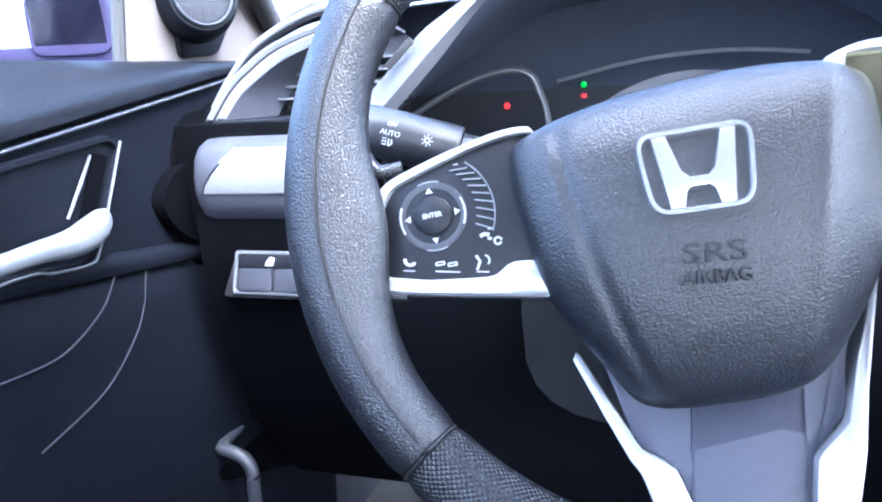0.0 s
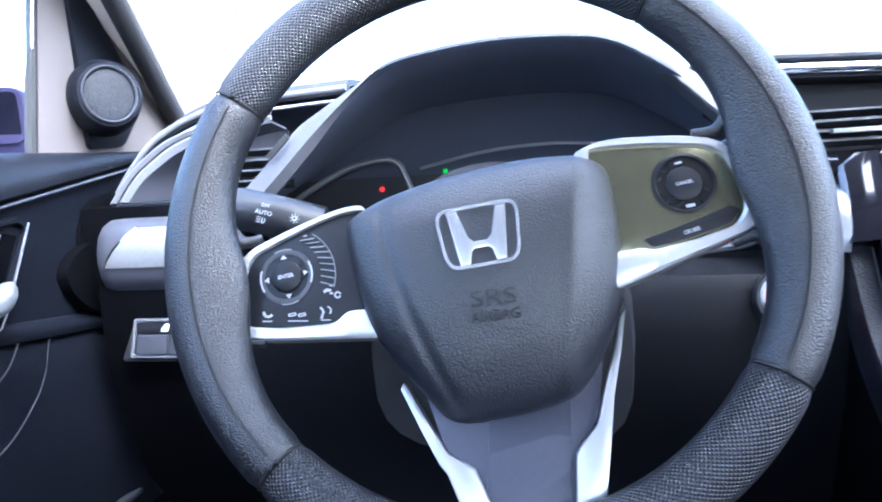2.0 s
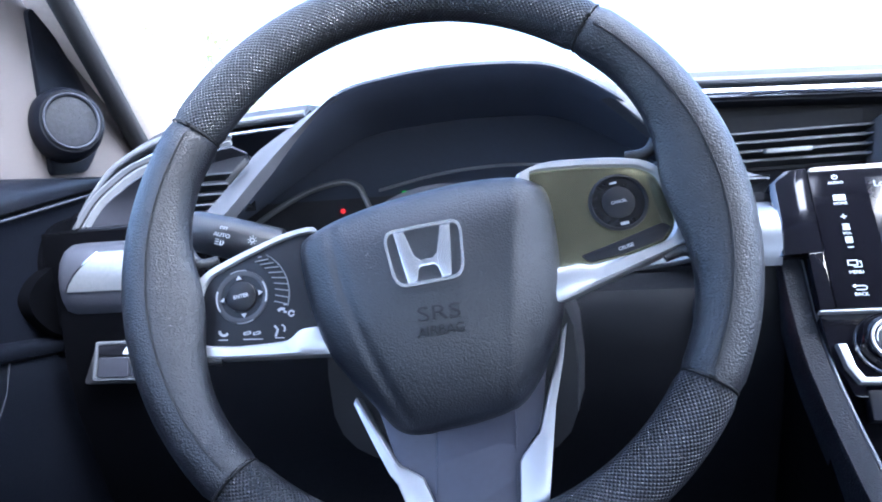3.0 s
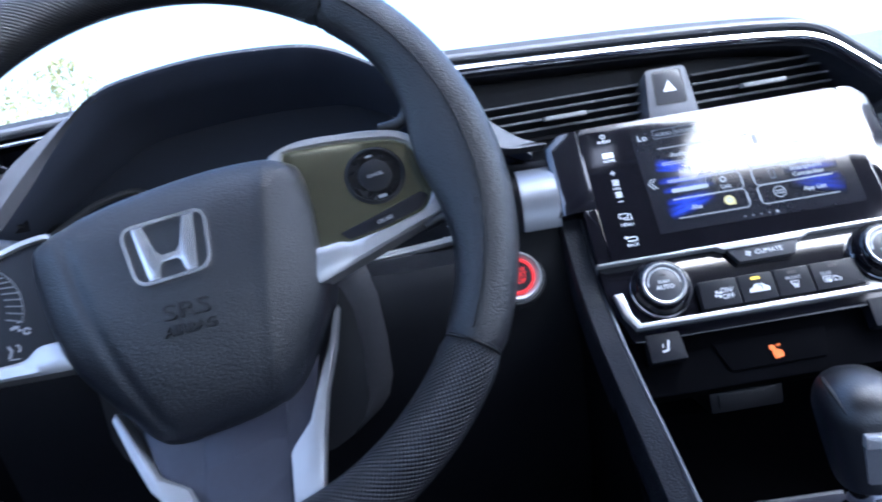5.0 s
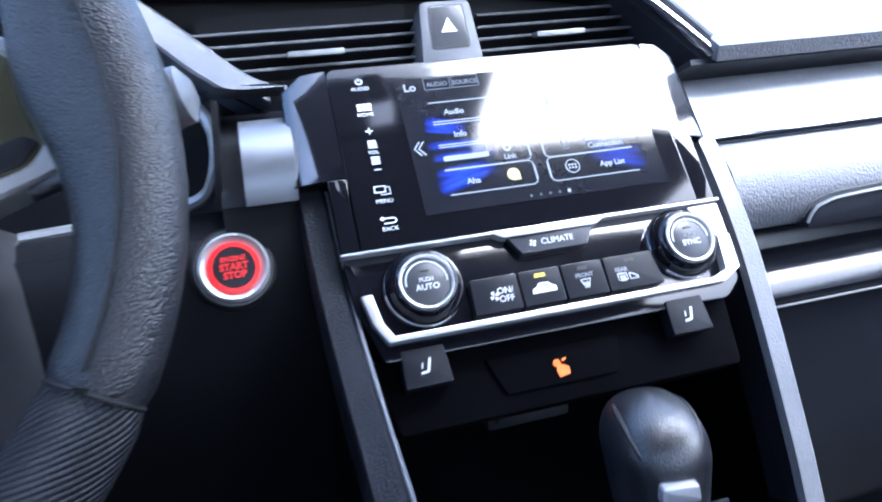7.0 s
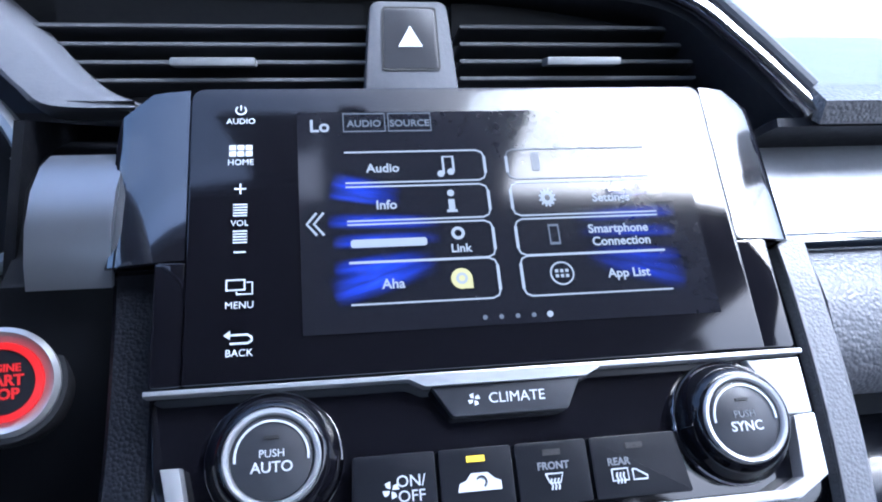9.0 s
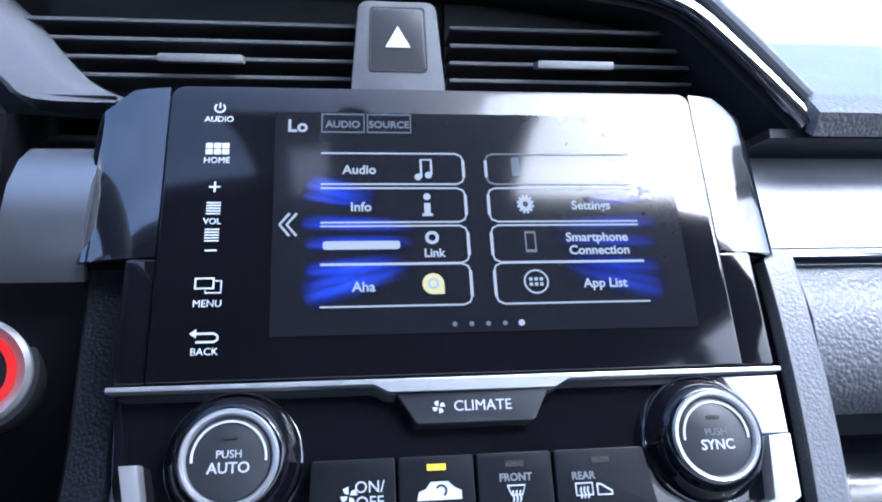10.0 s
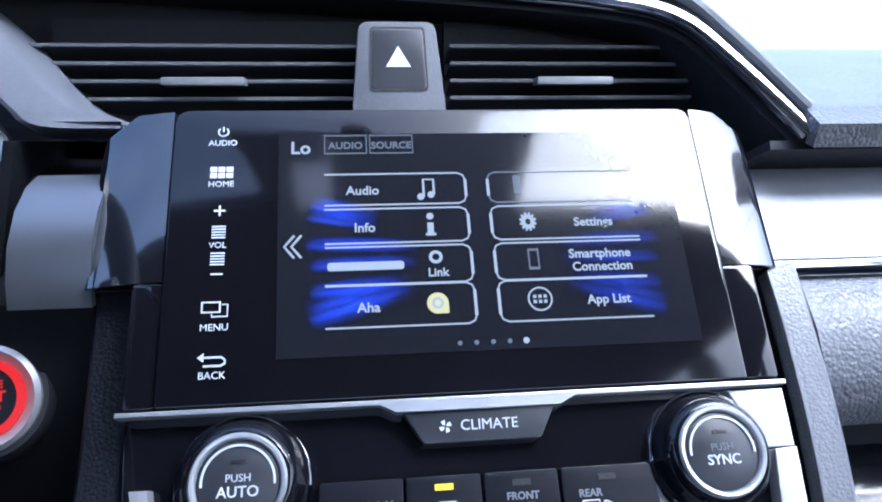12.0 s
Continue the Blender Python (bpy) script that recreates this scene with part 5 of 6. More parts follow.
lcd = part("lit_area", prism([(0.0508, 0.0172), (0.2073, 0.0172), (0.2076, 0.1070), (0.0504, 0.1070)], 0.0030, 0.0034), LCD, disp, "lit display area")
Z0, Z1 = 0.0034, 0.0037


def ui(name, bm, m=None, parent=None):
    return part(name, bm, m or LIT, parent or lcd)


letters("Lo", 0.0076, 0.0590, 0.0994, Z0, LIT, lcd, bold=0.00015)
for x0, x1, tx in ((0.0681, 0.0848, "AUDIO"), (0.0858, 0.1031, "SOURCE")):
    r = [(x0, 0.0968), (x1, 0.0968), (x1, 0.1052), (x0, 0.1052)]
    ui("menu_frame", frame_ring(r, [(x0 + 0.0004, 0.0972), (x1 - 0.0004, 0.0972), (x1 - 0.0004, 0.1048), (x0 + 0.0004, 0.1048)], Z0, Z1), LIT_DIM)
    letters(tx, 0.0042, (x0 + x1) / 2, 0.1004, Z0, LIT_DIM, lcd, bold=0.0001)
rowv = ((0.0877, 0.0745), (0.0728, 0.0587), (0.0572, 0.0423), (0.0420, 0.0262))
# menu frames: open towards the outer side, rounded at the inner side
for i, (t0, b0) in enumerate(rowv):
    xr = 0.1228
    ln = [(0.068, t0)] + [(xr - 0.003, t0), (xr - 0.0008, t0 - 0.001), (xr, t0 - 0.003), (xr, b0 + 0.003), (xr - 0.0008, b0 + 0.001), (xr - 0.003, b0)] + [(0.068, b0)]
    ui("menu_frame", stroke(ln, 0.0006, Z0, Z1))
    ui("menu_frame", stroke([(xr, t0 - 0.003), (xr, b0 + 0.003)], 0.0011, Z0, Z1 + 0.0001))
    xl = 0.1317
    ln = [(0.190, t0)] + [(xl + 0.003, t0), (xl + 0.0008, t0 - 0.001), (xl, t0 - 0.003), (xl, b0 + 0.003), (xl + 0.0008, b0 + 0.001), (xl + 0.003, b0)] + [(0.190, b0)]
    ui("menu_frame", stroke(ln, 0.0006, Z0, Z1), LIT_DIM if i < 1 else LIT)
    ui("menu_frame", stroke([(xl, t0 - 0.003), (xl, b0 + 0.003)], 0.0011, Z0, Z1 + 0.0001))
for tx, x, y in (("Audio", 0.0826, 0.0811), ("Info", 0.0830, 0.0655), ("Aha", 0.0836, 0.0340)):
    letters(tx, 0.0052, x, y - 0.0006, Z0, LIT, lcd, bold=0.0001)
ui("menu_brand_bar", prism(rounded([(0.0689, 0.0480), (0.0972, 0.0480), (0.0972, 0.0512), (0.0689, 0.0512)], 0.0012), Z0, Z1), LIT)
letters("Settings", 0.0050, 0.1722, 0.0653, Z0, LIT, lcd, bold=0.0001)
letters("Smartphone", 0.0050, 0.1728, 0.0520, Z0, LIT, lcd, bold=0.0001)
letters("Connection", 0.0050, 0.1732, 0.0467, Z0, LIT, lcd, bold=0.0001)
letters("App List", 0.0050, 0.1737, 0.0335, Z0, LIT, lcd, bold=0.0001)
letters("Link", 0.0046, 0.1098, 0.0462, Z0, LIT, lcd, bold=0.0001)
# icons
ui("icon_note", join(stroke([(0.1062, 0.0775), (0.1062, 0.0850), (0.1102, 0.0850), (0.1102, 0.0785)], 0.0009, Z0, Z1), lathe([(0, Z0), (0.0014, Z0), (0.0014, Z1), (0, Z1)], 12, 0.1050, 0.0776), lathe([(0, Z0), (0.0014, Z0), (0.0014, Z1), (0, Z1)], 12, 0.1090, 0.0784)))
ui("icon_info", join(lathe([(0, Z0), (0.0014, Z0), (0.0014, Z1), (0, Z1)], 12, 0.1080, 0.0692), box(0.1068, 0.1092, 0.0620, 0.0665, Z0, Z1), box(0.1060, 0.1100, 0.0612, 0.0622, Z0, Z1)))
ui("icon_link", lathe([(0.0014, Z0), (0.0026, Z0), (0.0026, Z1), (0.0014, Z1)], 20, 0.1092, 0.0524))
yel = ui("icon_round", join(lathe([(0.0, Z0), (0.0040, Z0), (0.0040, Z1), (0.0, Z1)], 24, 0.1088, 0.0343), prism([(0.1088, 0.0304), (0.1128, 0.0304), (0.1128, 0.0343)], Z0, Z1)), LIT_GOLD)
ui("icon_ring", lathe([(0.0012, Z1), (0.0022, Z1), (0.0022, Z1 + 0.0002), (0.0012, Z1 + 0.0002)], 20, 0.1088, 0.0343), LIT, yel)
gear = []
for i in range(36):
    a = 2 * math.pi * i / 36
    gear.append((0.1461 + (0.0034 if i % 3 else 0.0024) * math.cos(a), 0.0660 + (0.0040 if i % 3 else 0.0028) * math.sin(a)))
ui("icon_gear", frame_ring(gear, [(0.1461 + 0.0011 * math.cos(2 * math.pi * i / 36), 0.0660 + 0.0013 * math.sin(2 * math.pi * i / 36)) for i in range(36)], Z0, Z1))
ui("icon_phone", frame_ring([(0.1445, 0.0462), (0.1487, 0.0462), (0.1487, 0.0546), (0.1445, 0.0546)], [(0.1450, 0.0472), (0.1482, 0.0472), (0.1482, 0.0538), (0.1450, 0.0538)], Z0, Z1), LIT_DIM)
ui("icon_ring", lathe([(0.0041, Z0), (0.0047, Z0), (0.0047, Z1), (0.0041, Z1)], 32, 0.1472, 0.0345))
ui("icon_dots", join(*[box(0.1472 + dx - 0.0006, 0.1472 + dx + 0.0006, 0.0345 + dy - 0.0006, 0.0345 + dy + 0.0006, Z0, Z1) for dx in (-0.002, 0, 0.002) for dy in (-0.001, 0.001)]))
ui("icon_handset", prism(rounded([(0.1420, 0.0780), (0.1452, 0.0780), (0.1452, 0.0862), (0.1420, 0.0862)], 0.0008), Z0, Z1), LIT_DIM)
for d in (0, 0.0026):
    ui("icon_chevron", stroke([(0.0568 + d, 0.0625), (0.0532 + d, 0.0580), (0.0568 + d, 0.0535)], 0.0009, Z0, Z1))
for i in range(5):
    ui("page_dot", lathe([(0, Z0), (0.0009 + 0.0003 * (i == 4), Z0), (0.0009 + 0.0003 * (i == 4), Z1), (0, Z1)], 10, 0.1158 + 0.0061 * i, 0.0190), LIT if i == 4 else LIT_DIM)
# blue light streaks behind the menu
for x, y, length, wide, turn in ((0.0625, 0.0755, 0.024, 0.0065, -14), (0.0615, 0.0705, 0.024, 0.004, -10), (0.0605, 0.0590, 0.038, 0.0048, -2), (0.0620, 0.0505, 0.036, 0.0045, 1), (0.0620, 0.0400, 0.030, 0.005, 6), (0.0615, 0.0305, 0.036, 0.0095, 18)):
    for m in (1, -1):
        st = ui("light_streak", box(0, length * 1.15, -wide * 0.85, wide * 0.85, Z0 + 0.00005, Z0 + 0.0001), GLOW if m > 0 else GLOW_FAINT)
        st.matrix_basis = Matrix.Translation((0.0 if m > 0 else 0.2585, 0, 0)) @ Matrix.Diagonal((m, 1, 1, 1)) @ pose(x, y, 0, 0, 0, turn)

for ob in lcd.children:
    ob.matrix_basis = Matrix.Translation((0, 0.0012, 0)) @ ob.matrix_basis

# touch keys on the glass
KX = 0.0293
KZ = 0.0030


def key(name, bm):
    return part(name, bm, PRINT, disp, at=pose(0, 0.0024, 0))


key("power_mark", join(stroke(arc(KX, 0.1062, 0.0019, 130, 410, 14), 0.0005, KZ, KZ + 0.0003), box(KX - 0.00025, KX + 0.00025, 0.1062, 0.1084, KZ, KZ + 0.0003)))
letters("AUDIO", 0.0034, KX, 0.1036, KZ, PRINT, disp)
key("home_mark", join(*[box(KX - 0.0042 + 0.0030 * i, KX - 0.0042 + 0.0030 * i + 0.0025, 0.0860 + 0.0026 * j, 0.0860 + 0.0026 * j + 0.0021, KZ, KZ + 0.0003) for i in range(3) for j in range(2)]))
letters("HOME", 0.0034, KX, 0.0858, KZ, PRINT, disp)
key("plus_mark", join(box(KX - 0.0021, KX + 0.0021, 0.0720, 0.0726, KZ, KZ + 0.0003), box(KX - 0.0003, KX + 0.0003, 0.0702, 0.0744, KZ, KZ + 0.0003)))
for i in range(5):
    key("volume_bar", box(KX - 0.0025, KX + 0.0025, 0.0612 + 0.0011 * i, 0.0617 + 0.0011 * i, KZ, KZ + 0.0003))
    key("volume_bar", box(KX - 0.0025, KX + 0.0025, 0.0506 + 0.0011 * i, 0.0511 + 0.0011 * i, KZ, KZ + 0.0003))
letters("VOL", 0.0033, KX - 0.0002, 0.0608, KZ, PRINT, disp)
key("minus_mark", box(KX - 0.0021, KX + 0.0021, 0.0468, 0.0474, KZ, KZ + 0.0003))
key("menu_mark", frame_ring([(KX - 0.0047, 0.0326), (KX + 0.0020, 0.0326), (KX + 0.0020, 0.0368), (KX - 0.0047, 0.0368)], [(KX - 0.0042, 0.0331), (KX + 0.0015, 0.0331), (KX + 0.0015, 0.0363), (KX - 0.0042, 0.0363)], KZ, KZ + 0.0003))
key("menu_mark", stroke([(KX + 0.0024, 0.0356), (KX + 0.0044, 0.0356), (KX + 0.0044, 0.0312), (KX - 0.0010, 0.0312), (KX - 0.0010, 0.0322)], 0.0005, KZ, KZ + 0.0003))
letters("MENU", 0.0036, KX, 0.0296, KZ, PRINT, disp)
key("back_mark", join(stroke([(KX - 0.0040, 0.0166), (KX + 0.0030, 0.0166), (KX + 0.0042, 0.0156), (KX + 0.0042, 0.0144), (KX + 0.0030, 0.0136), (KX - 0.0030, 0.0136)], 0.0007, KZ, KZ + 0.0003), prism([(KX - 0.0052, 0.0166), (KX - 0.0030, 0.0182), (KX - 0.0030, 0.0150)], KZ, KZ + 0.0003)))
letters("BACK", 0.0036, KX, 0.0126, KZ, PRINT, disp)

# ---- climate panel ----
clim = thing("climate_panel", "gloss black climate control panel with two chrome knobs", "control panel", at=STACK)
part("panel", prism(rounded([(0.0, 0.0), (0.2345, 0.0), (0.2335, -0.050), (0.222, -0.060), (0.012, -0.060), (0.002, -0.030)], 0.004), -0.03, -0.002, 0.001), PIANO, clim)
TS = [(-0.001, 0.0014), (0.2352, 0.0014), (0.2352, -0.0004), (0.1553, -0.0006), (0.1498, -0.0034), (0.0918, -0.0034), (0.0863, -0.0006), (-0.001, -0.0004)]
part("top_strip", prism(TS, -0.002, 0.0048, 0.0009), SILVER, clim, "bright silver strip")
bl = [(0.0055, -0.0235), (0.0115, -0.0235), (0.0145, -0.0400), (0.0190, -0.0478), (0.2140, -0.0478), (0.2225, -0.0440), (0.2250, -0.0230), (0.2335, -0.0225), (0.2325, -0.0440), (0.2200, -0.0512), (0.0155, -0.0512), (0.0090, -0.0400)]
part("lower_bracket", prism(bl, -0.002, 0.0045, 0.0008), SILVER, clim, "bright silver bracket")
part("corner_plate", prism([(0.2130, -0.0015), (0.2345, -0.0015), (0.2342, -0.0222), (0.2235, -0.0222)], -0.002, 0.0022, 0.0006), SILVER, clim, "bright silver corner")
part("climate_key", prism(rounded([(0.0905, -0.0038), (0.1445, -0.0038), (0.1385, -0.0150), (0.0975, -0.0150)], 0.0012), -0.002, 0.0030, 0.0008), KEY_GREY, clim, "grey key")
letters("CLIMATE", 0.0051, 0.1205, -0.0095, 0.0030, PRINT, clim)


def fan(cx, cy, r, z, parent):
    b = []
    for i in range(4):
        a = 90 * i + 20
        b.append(prism([(cx + r * 0.15 * math.cos(radians(a)), cy + r * 0.15 * math.sin(radians(a))), (cx + r * math.cos(radians(a - 18)), cy + r * math.sin(radians(a - 18))), (cx + r * 1.02 * math.cos(radians(a + 22)), cy + r * 1.02 * math.sin(radians(a + 22))), (cx + r * 0.6 * math.cos(radians(a + 40)), cy + r * 0.6 * math.sin(radians(a + 40)))], z, z + 0.0003))
    return part("fan_mark", join(*b), PRINT, parent)


fan(0.1052, -0.0095, 0.0022, 0.0030, clim)


def knob(cx, cy, words, led, name):
    k = part(name, lathe([(0.0224, -0.003), (0.0223, 0.0008), (0.0217, 0.0017), (0.0210, 0.0008)], 64, cx, cy), CHROME, clim, "bright chrome rotary knob")
    part("skirt", lathe([(0.0212, 0.0), (0.0206, 0.0030), (0.0186, 0.0075), (0.0172, 0.0098), (0.0160, 0.0106), (0.0150, 0.0106)], 64, cx, cy), PIANO, k)
    part("collar", lathe([(0.0156, 0.0100), (0.0154, 0.0112), (0.0148, 0.0118), (0.0139, 0.0116), (0.0133, 0.0108), (0.0131, 0.0090)], 64, cx, cy), SILVER, k, "bright silver collar")
    cap = part("cap", lathe([(0.0131, 0.0090), (0.0130, 0.0100), (0.0122, 0.0105), (0.0, 0.0107)], 48, cx, cy), KEY_GREY, k)
    part("cap_line", stroke(arc(cx, cy, 0.0114, -5, 185, 30), 0.0007, 0.0104, 0.0110), PRINT, cap)
    letters(words[0], 0.0034, cx, cy + 0.0012, 0.0107, PRINT if not led else DULL, cap)
    letters(words[1], 0.0047, cx, cy - 0.0030, 0.0107, PRINT, cap, bold=0.00005)
    part("cap_window", box(cx - 0.0024, cx + 0.0024, cy + 0.0058, cy + 0.0068, 0.0105, 0.0110), SEAL, cap)
    return k


knob(0.0374, -0.0240, ("PUSH", "AUTO"), False, "rotary_knob")
knob(0.1990, -0.0238, ("PUSH", "SYNC"), True, "rotary_knob")
BX = [0.0610, 0.0902, 0.1163, 0.1428, 0.1755]
keys = []
for i in range(4):
    x0, x1 = BX[i] + 0.0005, BX[i + 1] - 0.0005
    ex = 0.003 if i == 3 else 0
    k = part("climate_button", prism(rounded([(x0, -0.0460), (x1 + ex, -0.0460), (x1, -0.0255), (x0 + (0.001 if i == 0 else 0), -0.0255)], 0.0012), -0.002, 0.0040, 0.0008), KEY_DARK, clim)
    keys.append(k)
    if i:
        c = (x0 + x1) / 2
        part("button_lamp", box(c - 0.0031, c + 0.0031, -0.0302, -0.0282, 0.0039, 0.0043), YELLOW if i == 1 else SEAL, k, "lit yellow lamp" if i == 1 else "")
fan(0.0745, -0.0368, 0.0028, 0.0040, keys[0])
letters("ON/", 0.0052, 0.0812, -0.0345, 0.0040, PRINT, keys[0])
letters("OFF", 0.0052, 0.0812, -0.0392, 0.0040, PRINT, keys[0])
car = [(0.0965, -0.0395), (0.0972, -0.0368), (0.0995, -0.0360), (0.1012, -0.0338), (0.1068, -0.0338), (0.1090, -0.0358), (0.1112, -0.0368), (0.1112, -0.0395)]
part("car_mark", prism(car, 0.0040, 0.0044), PRINT, keys[1], "white car-shaped mark")
part("car_mark_arrow", stroke(arc(0.1045, -0.0367, 0.0017, -60, 150, 10), 0.0007, 0.0044, 0.0047), KEY_GREY, keys[1])
letters("FRONT", 0.0034, 0.1296, -0.0337, 0.0040, DULL, keys[2], bold=0.0001)
part("screen_mark", stroke([(0.1266, -0.0362), (0.1326, -0.0362), (0.1314, -0.0392), (0.1278, -0.0392), (0.1266, -0.0362)], 0.0005, 0.0040, 0.0044), PRINT, keys[2])
for i in range(3):
    part("heat_mark", stroke([(0.1284 + 0.0012 * i, -0.0378), (0.1280 + 0.0012 * i, -0.0390), (0.1285 + 0.0012 * i, -0.0402), (0.1281 + 0.0012 * i, -0.0414)], 0.0005, 0.0044, 0.0048), PRINT, keys[2])
letters("REAR", 0.0034, 0.1528, -0.0343, 0.0040, DULL, keys[3], bold=0.0001)
part("screen_mark", stroke([(0.1498, -0.0366), (0.1555, -0.0366), (0.1555, -0.0404), (0.1498, -0.0404), (0.1498, -0.0366)], 0.0005, 0.0040, 0.0044), PRINT, keys[3])
for i in range(3):
    part("heat_mark", stroke([(0.1515 + 0.0012 * i, -0.0378), (0.1511 + 0.0012 * i, -0.0390), (0.1516 + 0.0012 * i, -0.0402), (0.1512 + 0.0012 * i, -0.0414)], 0.0005, 0.0044, 0.0048), PRINT, keys[3])
part("mirror_mark", stroke([(0.1572, -0.0370), (0.1585, -0.0372), (0.1622, -0.0395), (0.1622, -0.0405), (0.1572, -0.0405), (0.1572, -0.0370)], 0.0005, 0.0040, 0.0044), PRINT, keys[3])

for ob in clim.children:
    if ob.name.split(".")[0] not in ("panel", "top_strip", "lower_bracket", "corner_plate"):
        ob.matrix_basis = Matrix.Translation((0.0033, 0.0008, 0)) @ ob.matrix_basis

# seat heater switches and lower recess
for x0, nm in ((0.0200, 0), (0.1790, 1)):
    sh = thing("seat_heater_switch", "grey seat heater switch with white seat mark", "switch", at=STACK, group="seat heater switches")
    part("key_cap", prism(rounded([(x0, -0.0760), (x0 + 0.026, -0.0760), (x0 + 0.0245, -0.0555), (x0 + 0.0005, -0.0555)], 0.0015), -0.012, -0.001, 0.001), KEY_DARK, sh)
    part("seat_mark", join(stroke([(x0 + 0.0155, -0.0615), (x0 + 0.0135, -0.0685), (x0 + 0.0095, -0.0690)], 0.0014, -0.001, -0.0006), stroke([(x0 + 0.0110, -0.0635), (x0 + 0.0105, -0.0665)], 0.0006, -0.001, -0.0006)), PRINT, sh)
low = thing("lower_console_panel", "gloss black panel with amber airbag lamp over a dark cubby", "panel", at=STACK)
part("fascia", prism(rounded([(0.006, -0.056), (0.228, -0.056), (0.224, -0.098), (0.014, -0.098)], 0.004), -0.035, -0.014, 0.002), SHADE_BLACK, low)
part("lamp_window", prism(rounded([(0.068, -0.066), (0.150, -0.066), (0.145, -0.088), (0.076, -0.088)], 0.003), -0.014, -0.012, 0.0006), SHADE_BLACK, low)
part("amber_lamp", join(lathe([(0, -0.012), (0.0022, -0.012), (0.0022, -0.0115), (0, -0.0115)], 12, 0.1085, -0.0765), prism([(0.1100, -0.0770), (0.1150, -0.0795), (0.1150, -0.0835), (0.1085, -0.0845), (0.1075, -0.0800)], -0.012, -0.0115), stroke([(0.1120, -0.0755), (0.1145, -0.0745)], 0.0012, -0.012, -0.0115)), AMBER, low, "lit amber passenger airbag mark")
cub = thing("cubby_box", "dull grey socket block in the dark cubby", "socket block", at=pose(0.372, 0.555, 0.650))
part("block", box(-0.033, 0.033, -0.02, 0.03, -0.012, 0.012, 0.004), HARD, cub)
part("block_front", box(-0.026, 0.026, -0.0225, -0.019, -0.007, 0.007, 0.002), HARD, cub)
# cubby walls get the shade as their colour
rec = thing("console_cubby", "storage recess under the climate panel, coloured black for its shade", "storage recess")
part("back_panel", shell([[(x, 0.60, 0.76), (x, 0.59, 0.62), (x, 0.55, 0.585), (x, 0.30, 0.565), (x, -0.25, 0.56)] for x in (0.23, 0.30, 0.37, 0.44, 0.52)], 0.004), SHADE_BLACK, rec)
part("side_panel", prism([(0.60, 0.84), (0.60, 0.40), (-0.25, 0.40), (-0.25, 0.54), (0.20, 0.58), (0.34, 0.665), (0.475, 0.785)], 0.0, 0.010), SHADE_BLACK, rec, at=Matrix(((0, 0, 1, 0.226), (1, 0, 0, 0), (0, 1, 0, 0), (0, 0, 0, 1))))
part("side_panel", prism([(0.60, 0.84), (0.60, 0.40), (-0.25, 0.40), (-0.25, 0.56), (0.34, 0.55), (0.412, 0.63), (0.478, 0.80)], 0.0, 0.008), SHADE_BLACK, rec, at=Matrix(((0, 0, 1, 0.488), (1, 0, 0, 0), (0, 1, 0, 0), (0, 0, 0, 1))))


# console rails; light and shade are in their colours, edge highlights are thin tubes
def rail(pts, x0, x1, name, label, lean, material):
    t = thing(name, label, "console rail", group="console rails")
    line = smooth_line([Vector((0, y, z)) for y, z in pts], 8)
    rows = []
    for i, p in enumerate(line):
        d = (line[min(i + 1, len(line) - 1)] - line[max(i - 1, 0)]).normalized()
        n2 = Vector((0, d.z, -d.y))
        if n2.y > 0:
            n2 = -n2
        f = i / (len(line) - 1)
        a, b = x0 + lean * f, x1 + lean * f
        rows.append([(a, *(p - n2 * 0.03).yz), (a, *(p - n2 * 0.003).yz), (a + 0.002, *p.yz), (b - 0.003, *(p + n2 * 0.001).yz), (b, *(p - n2 * 0.002).yz), (b, *(p - n2 * 0.03).yz)])
    part("rail_body", grid(rows, ring=True, caps=True), material, t)
    return t, rows


tl, rw = rail([(0.486, 0.8395), (0.462, 0.800), (0.435, 0.768), (0.392, 0.738), (0.338, 0.708), (0.28, 0.675), (0.18, 0.63), (0.05, 0.60)], 0.2215, 0.2395, "console_rail", "grained console side rail in its shaded colour with a highlight edge", 0.010, RAIL_SHADE)
part("edge_highlight", tube([Vector(r[4]) + Vector((0, 0, 0.001)) for r in rw], 0.0012, 6), SATIN, tl)
tr, rw = rail([(0.486, 0.8395), (0.470, 0.815), (0.447, 0.772), (0.424, 0.714), (0.402, 0.650), (0.388, 0.605), (0.36, 0.55), (0.30, 0.50)], 0.4865, 0.503, "console_rail", "grained console side rail in its paler lit colour", 0.004, RAIL_LIT)
part("inner_face", grid([[Vector(r[0]) + Vector((-0.0012, 0, 0)), Vector(r[1]) + Vector((-0.0012, 0, 0))] for r in rw]), RAIL_SHADE, tr, "inner face in the shaded colour")
part("edge_highlight", tube([Vector(r[2]) for r in rw], 0.0010, 6), SATIN, tr)

# ---- gear lever ----
PLATE_Z = 0.596
gl = thing("gear_lever", "black leather gear lever with silver front plate", "gear lever", at=pose(0.372, 0.36, 0.006, 0, 0, -12))
rows = []
for i in range(21):
    f = i / 20
    z = 0.648 + 0.070 * f
    k = math.sqrt(max(0.0, 1 - ((f - 0.62) / 0.38) ** 2.3)) if f > 0.62 else 0.74 + 0.26 * (f / 0.62) ** 0.7
    k = max(k, 0.05)
    yc = 0.010 * f
    rows.append([(0.0250 * k * math.copysign(abs(math.cos(a)) ** 0.75, math.cos(a)), yc + 0.031 * k * math.copysign(abs(math.sin(a)) ** 0.8, math.sin(a)), z) for a in [2 * math.pi * j / 32 for j in range(32)]])
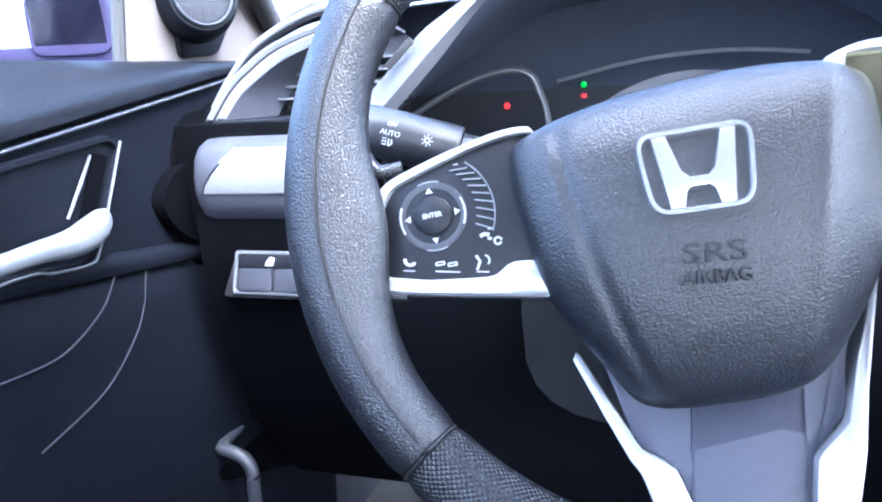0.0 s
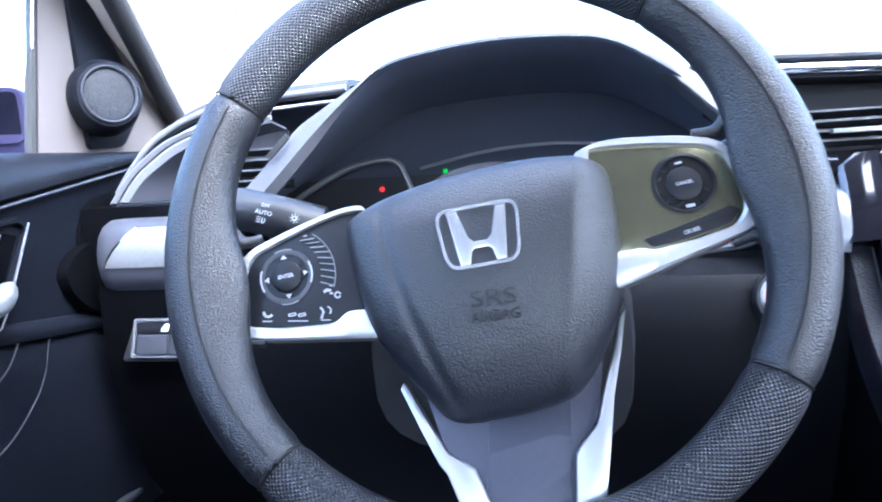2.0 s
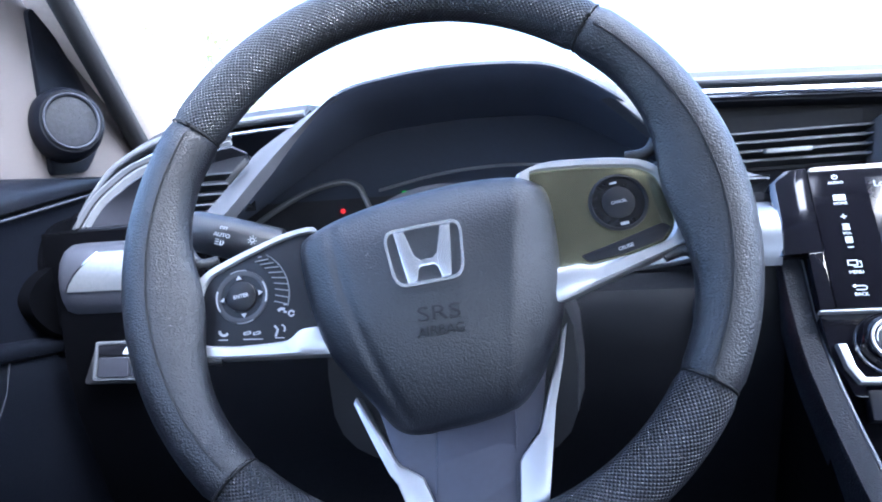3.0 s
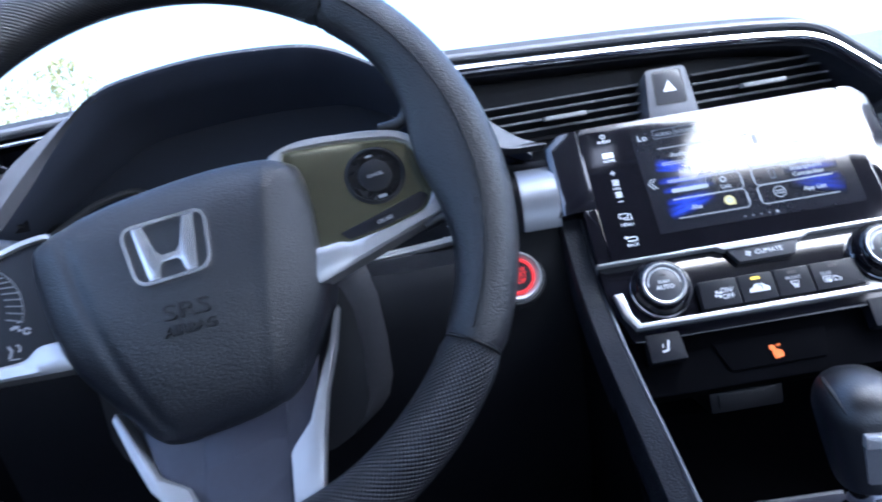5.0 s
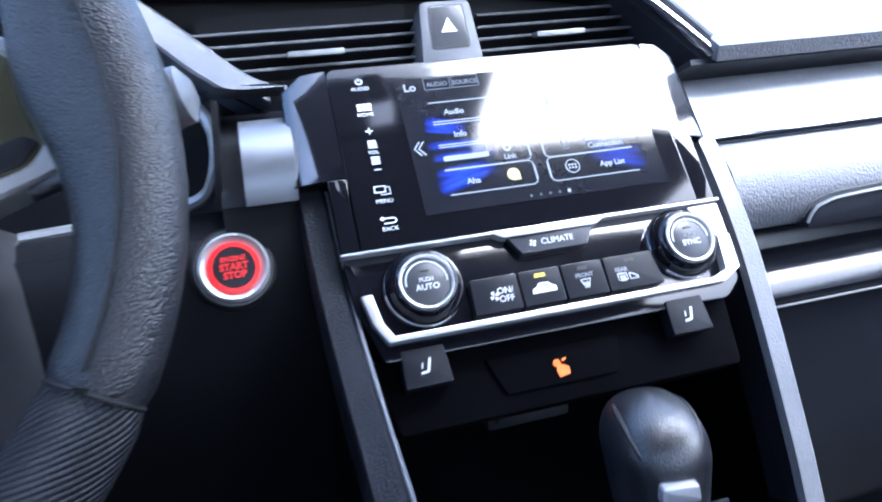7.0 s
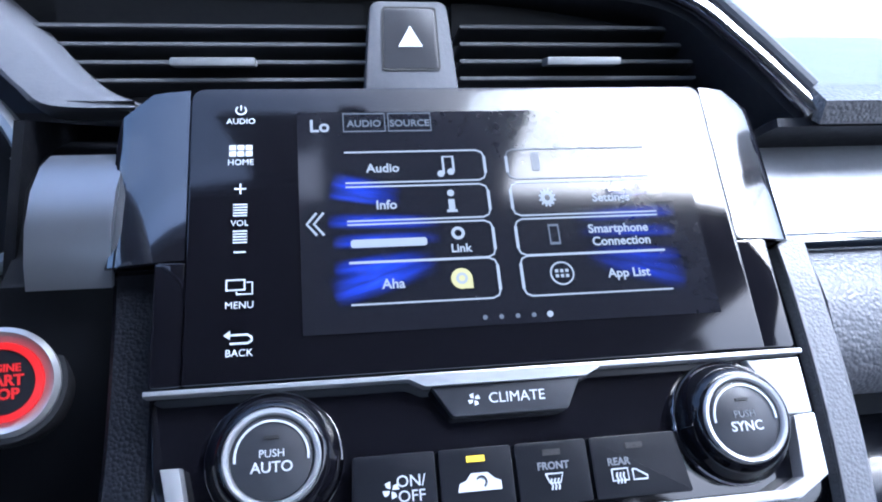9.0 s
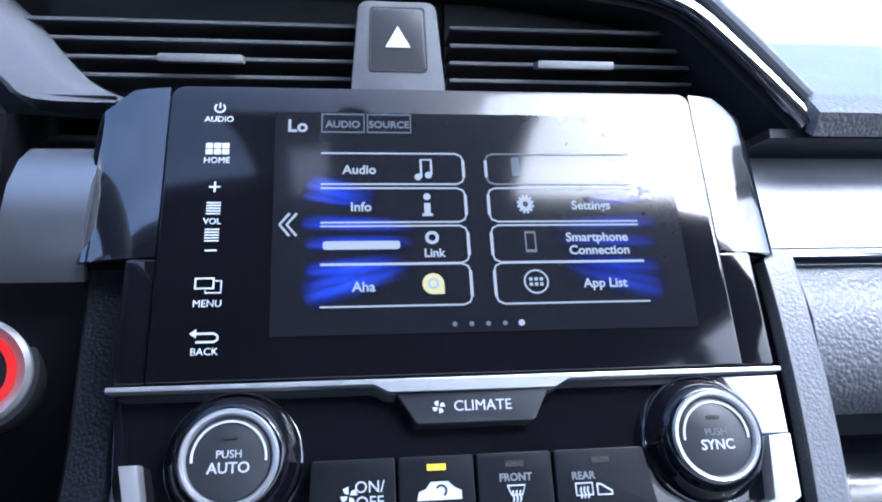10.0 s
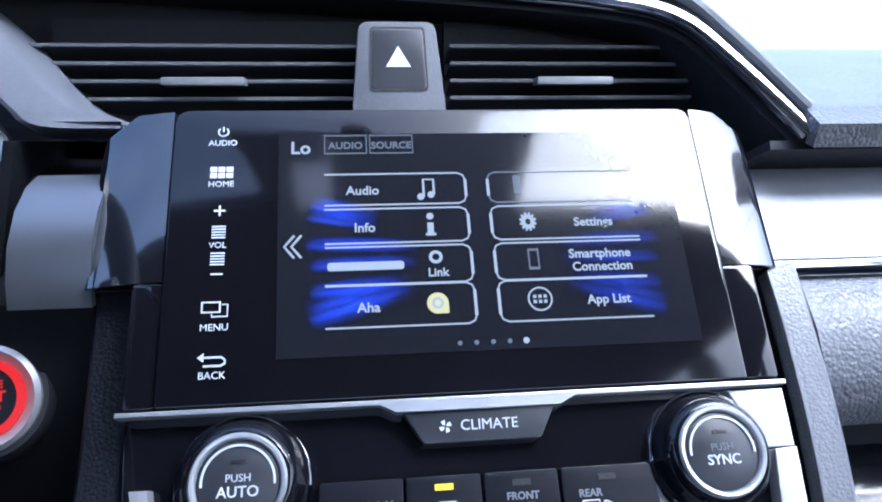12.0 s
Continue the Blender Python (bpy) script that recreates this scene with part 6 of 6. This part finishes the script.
part("knob", grid(rows, ring=True, caps=True), KNOB, gl, "black leather knob", angle=70)
for s in (-1, 1):
    part("knob_seam", tube(smooth_line([(s * 0.0105, -0.0205, 0.690), (s * 0.0150, -0.0165, 0.7005), (s * 0.0175, -0.004, 0.7085), (s * 0.0170, 0.012, 0.7105), (s * 0.0130, 0.026, 0.7085)], 6), 0.0017, 8), SEAL, gl)
UP = Matrix(((1, 0, 0, 0), (0, 0, -1, 0), (0, 1, 0, 0), (0, 0, 0, 1)))
part("front_plate", prism(rounded([(-0.0085, 0.656), (0.0085, 0.656), (0.0090, 0.684), (-0.0090, 0.684)], 0.002), 0.016, 0.0255, 0.001), SATIN, gl, "silver front plate", at=UP)
part("release_button", prism(rounded([(-0.0095, 0.680), (0.0095, 0.680), (0.0088, 0.6885), (-0.0088, 0.6885)], 0.002), 0.014, 0.0300, 0.002), SILVER, gl, "silver release button", at=UP)
part("collar", lathe([(0.0105, 0.632), (0.0150, 0.635), (0.0155, 0.643), (0.0135, 0.650), (0.0105, 0.652)], 24), CHROME, gl, "bright metal collar")
part("stem", lathe([(0.0105, 0.592), (0.0110, 0.62), (0.0105, 0.634)], 24), SILVER, gl, "silver stem")
part("boot", lathe([(0.036, 0.592), (0.033, 0.606), (0.025, 0.620), (0.017, 0.628), (0.011, 0.630)], 28), PIANO, gl, "gloss black shroud")
plate = thing("gear_plate", "satin grey gear selector plate on the console", "gear selector plate", at=pose(0.366, 0.27, PLATE_Z))
part("plate", prism(rounded([(-0.115, -0.30), (0.105, -0.30), (0.108, 0.172), (-0.115, 0.180)], 0.012), 0.0, 0.004, 0.001), PLATE, plate)
part("plate_edge", tube([(-0.113, 0.179, 0.004), (0.0, 0.175, 0.004), (0.106, 0.171, 0.004)], 0.0016, 6), SATIN, plate, "pale front edge")
part("selector_window", prism(rounded([(-0.03, -0.06), (0.045, -0.06), (0.045, 0.145), (-0.03, 0.145)], 0.012), 0.004, 0.007, 0.001), PIANO, plate, "gloss black selector window")

# ---- outside ----
flank = part("wall_outer_flank", box(-0.60, -0.555, -3.0, 0.95, 0.30, 0.915, 0.02, 3), PAINT)
tagged(flank, "dark violet-blue painted outer side of the car", "car body", kind="structure")
mir = thing("door_mirror", "dark violet-blue door mirror outside the side window", "door mirror", at=pose(-0.81, 0.82, 1.019, 0, 0, 29))
rows = []
for f, k in ((0.0, 0.95), (0.08, 1.0), (0.35, 1.0), (0.7, 0.9), (0.93, 0.64), (1.0, 0.35)):
    rows.append([(0.054 * k * math.copysign(abs(math.cos(a)) ** 0.35, math.cos(a)), -0.02 + 0.10 * f, 0.042 * k * math.copysign(abs(math.sin(a)) ** 0.35, math.sin(a))) for a in [2 * math.pi * j / 32 for j in range(32)]])
part("housing", grid(rows, ring=True, caps=True), PAINT, mir)
# silvering coloured dark violet to stand for the car side it reflects
part("mirror_glass", prism(rounded([(-0.045, -0.032), (0.045, -0.032), (0.045, 0.034), (-0.045, 0.034)], 0.010), 0.0, 0.003), mat("mirror_dark_reflection", (0.045, 0.042, 0.085), 0.15, 1.0), mir, "mirror glass with its dark reflection put into the colour", at=pose(0, -0.021, 0, 98.5, 0, 0))
part("foot", box(-0.13, 0.085, -0.015, 0.05, -0.056, -0.026, 0.010), PAINT, mir)
part("foot_arm", box(0.06, 0.34, 0.0, 0.05, -0.075, -0.038, 0.010), PAINT, mir)
rngs = random.Random(5)
for cxx, cyy, hh in ((-13.0, 27.0, 7.4), (-17.5, 29.0, 8.5)):
    tree = thing("tree", "pale sunlit leafy tree beyond the car", "tree", at=pose(cxx, cyy, 0), group="trees beyond the car")
    part("trunk", tube([(0, 0, 0), (0.05, 0.02, hh * 0.3), (-0.04, 0.05, hh * 0.6), (0.02, 0, hh * 0.85)], [0.14, 0.11, 0.07, 0.03], 10, up=(0, 1, 0)), BARK, tree)
    bm = bmesh.new()
    for _ in range(1500):
        a, r, z = rngs.uniform(0, 6.283), rngs.uniform(0.2, 1.0) ** 0.5, rngs.uniform(0.3, 1.0)
        w = hh * 0.36 * math.sin(math.pi * min(1, (z - 0.2) / 0.85)) * (0.75 + 0.35 * math.sin(3 * a + 5 * z))
        c = Vector((math.cos(a) * r * w, math.sin(a) * r * w, z * hh))
        q = Euler((rngs.uniform(0, 6), rngs.uniform(0, 6), rngs.uniform(0, 6))).to_matrix()
        s = rngs.uniform(0.08, 0.17)
        bm.faces.new([bm.verts.new(c + q @ Vector(v) * s) for v in ((-1, 0, 0), (0, -0.5, 0.15), (1, 0, 0), (0, 0.5, 0.15))])
    part("crown", bm, LEAF, tree)
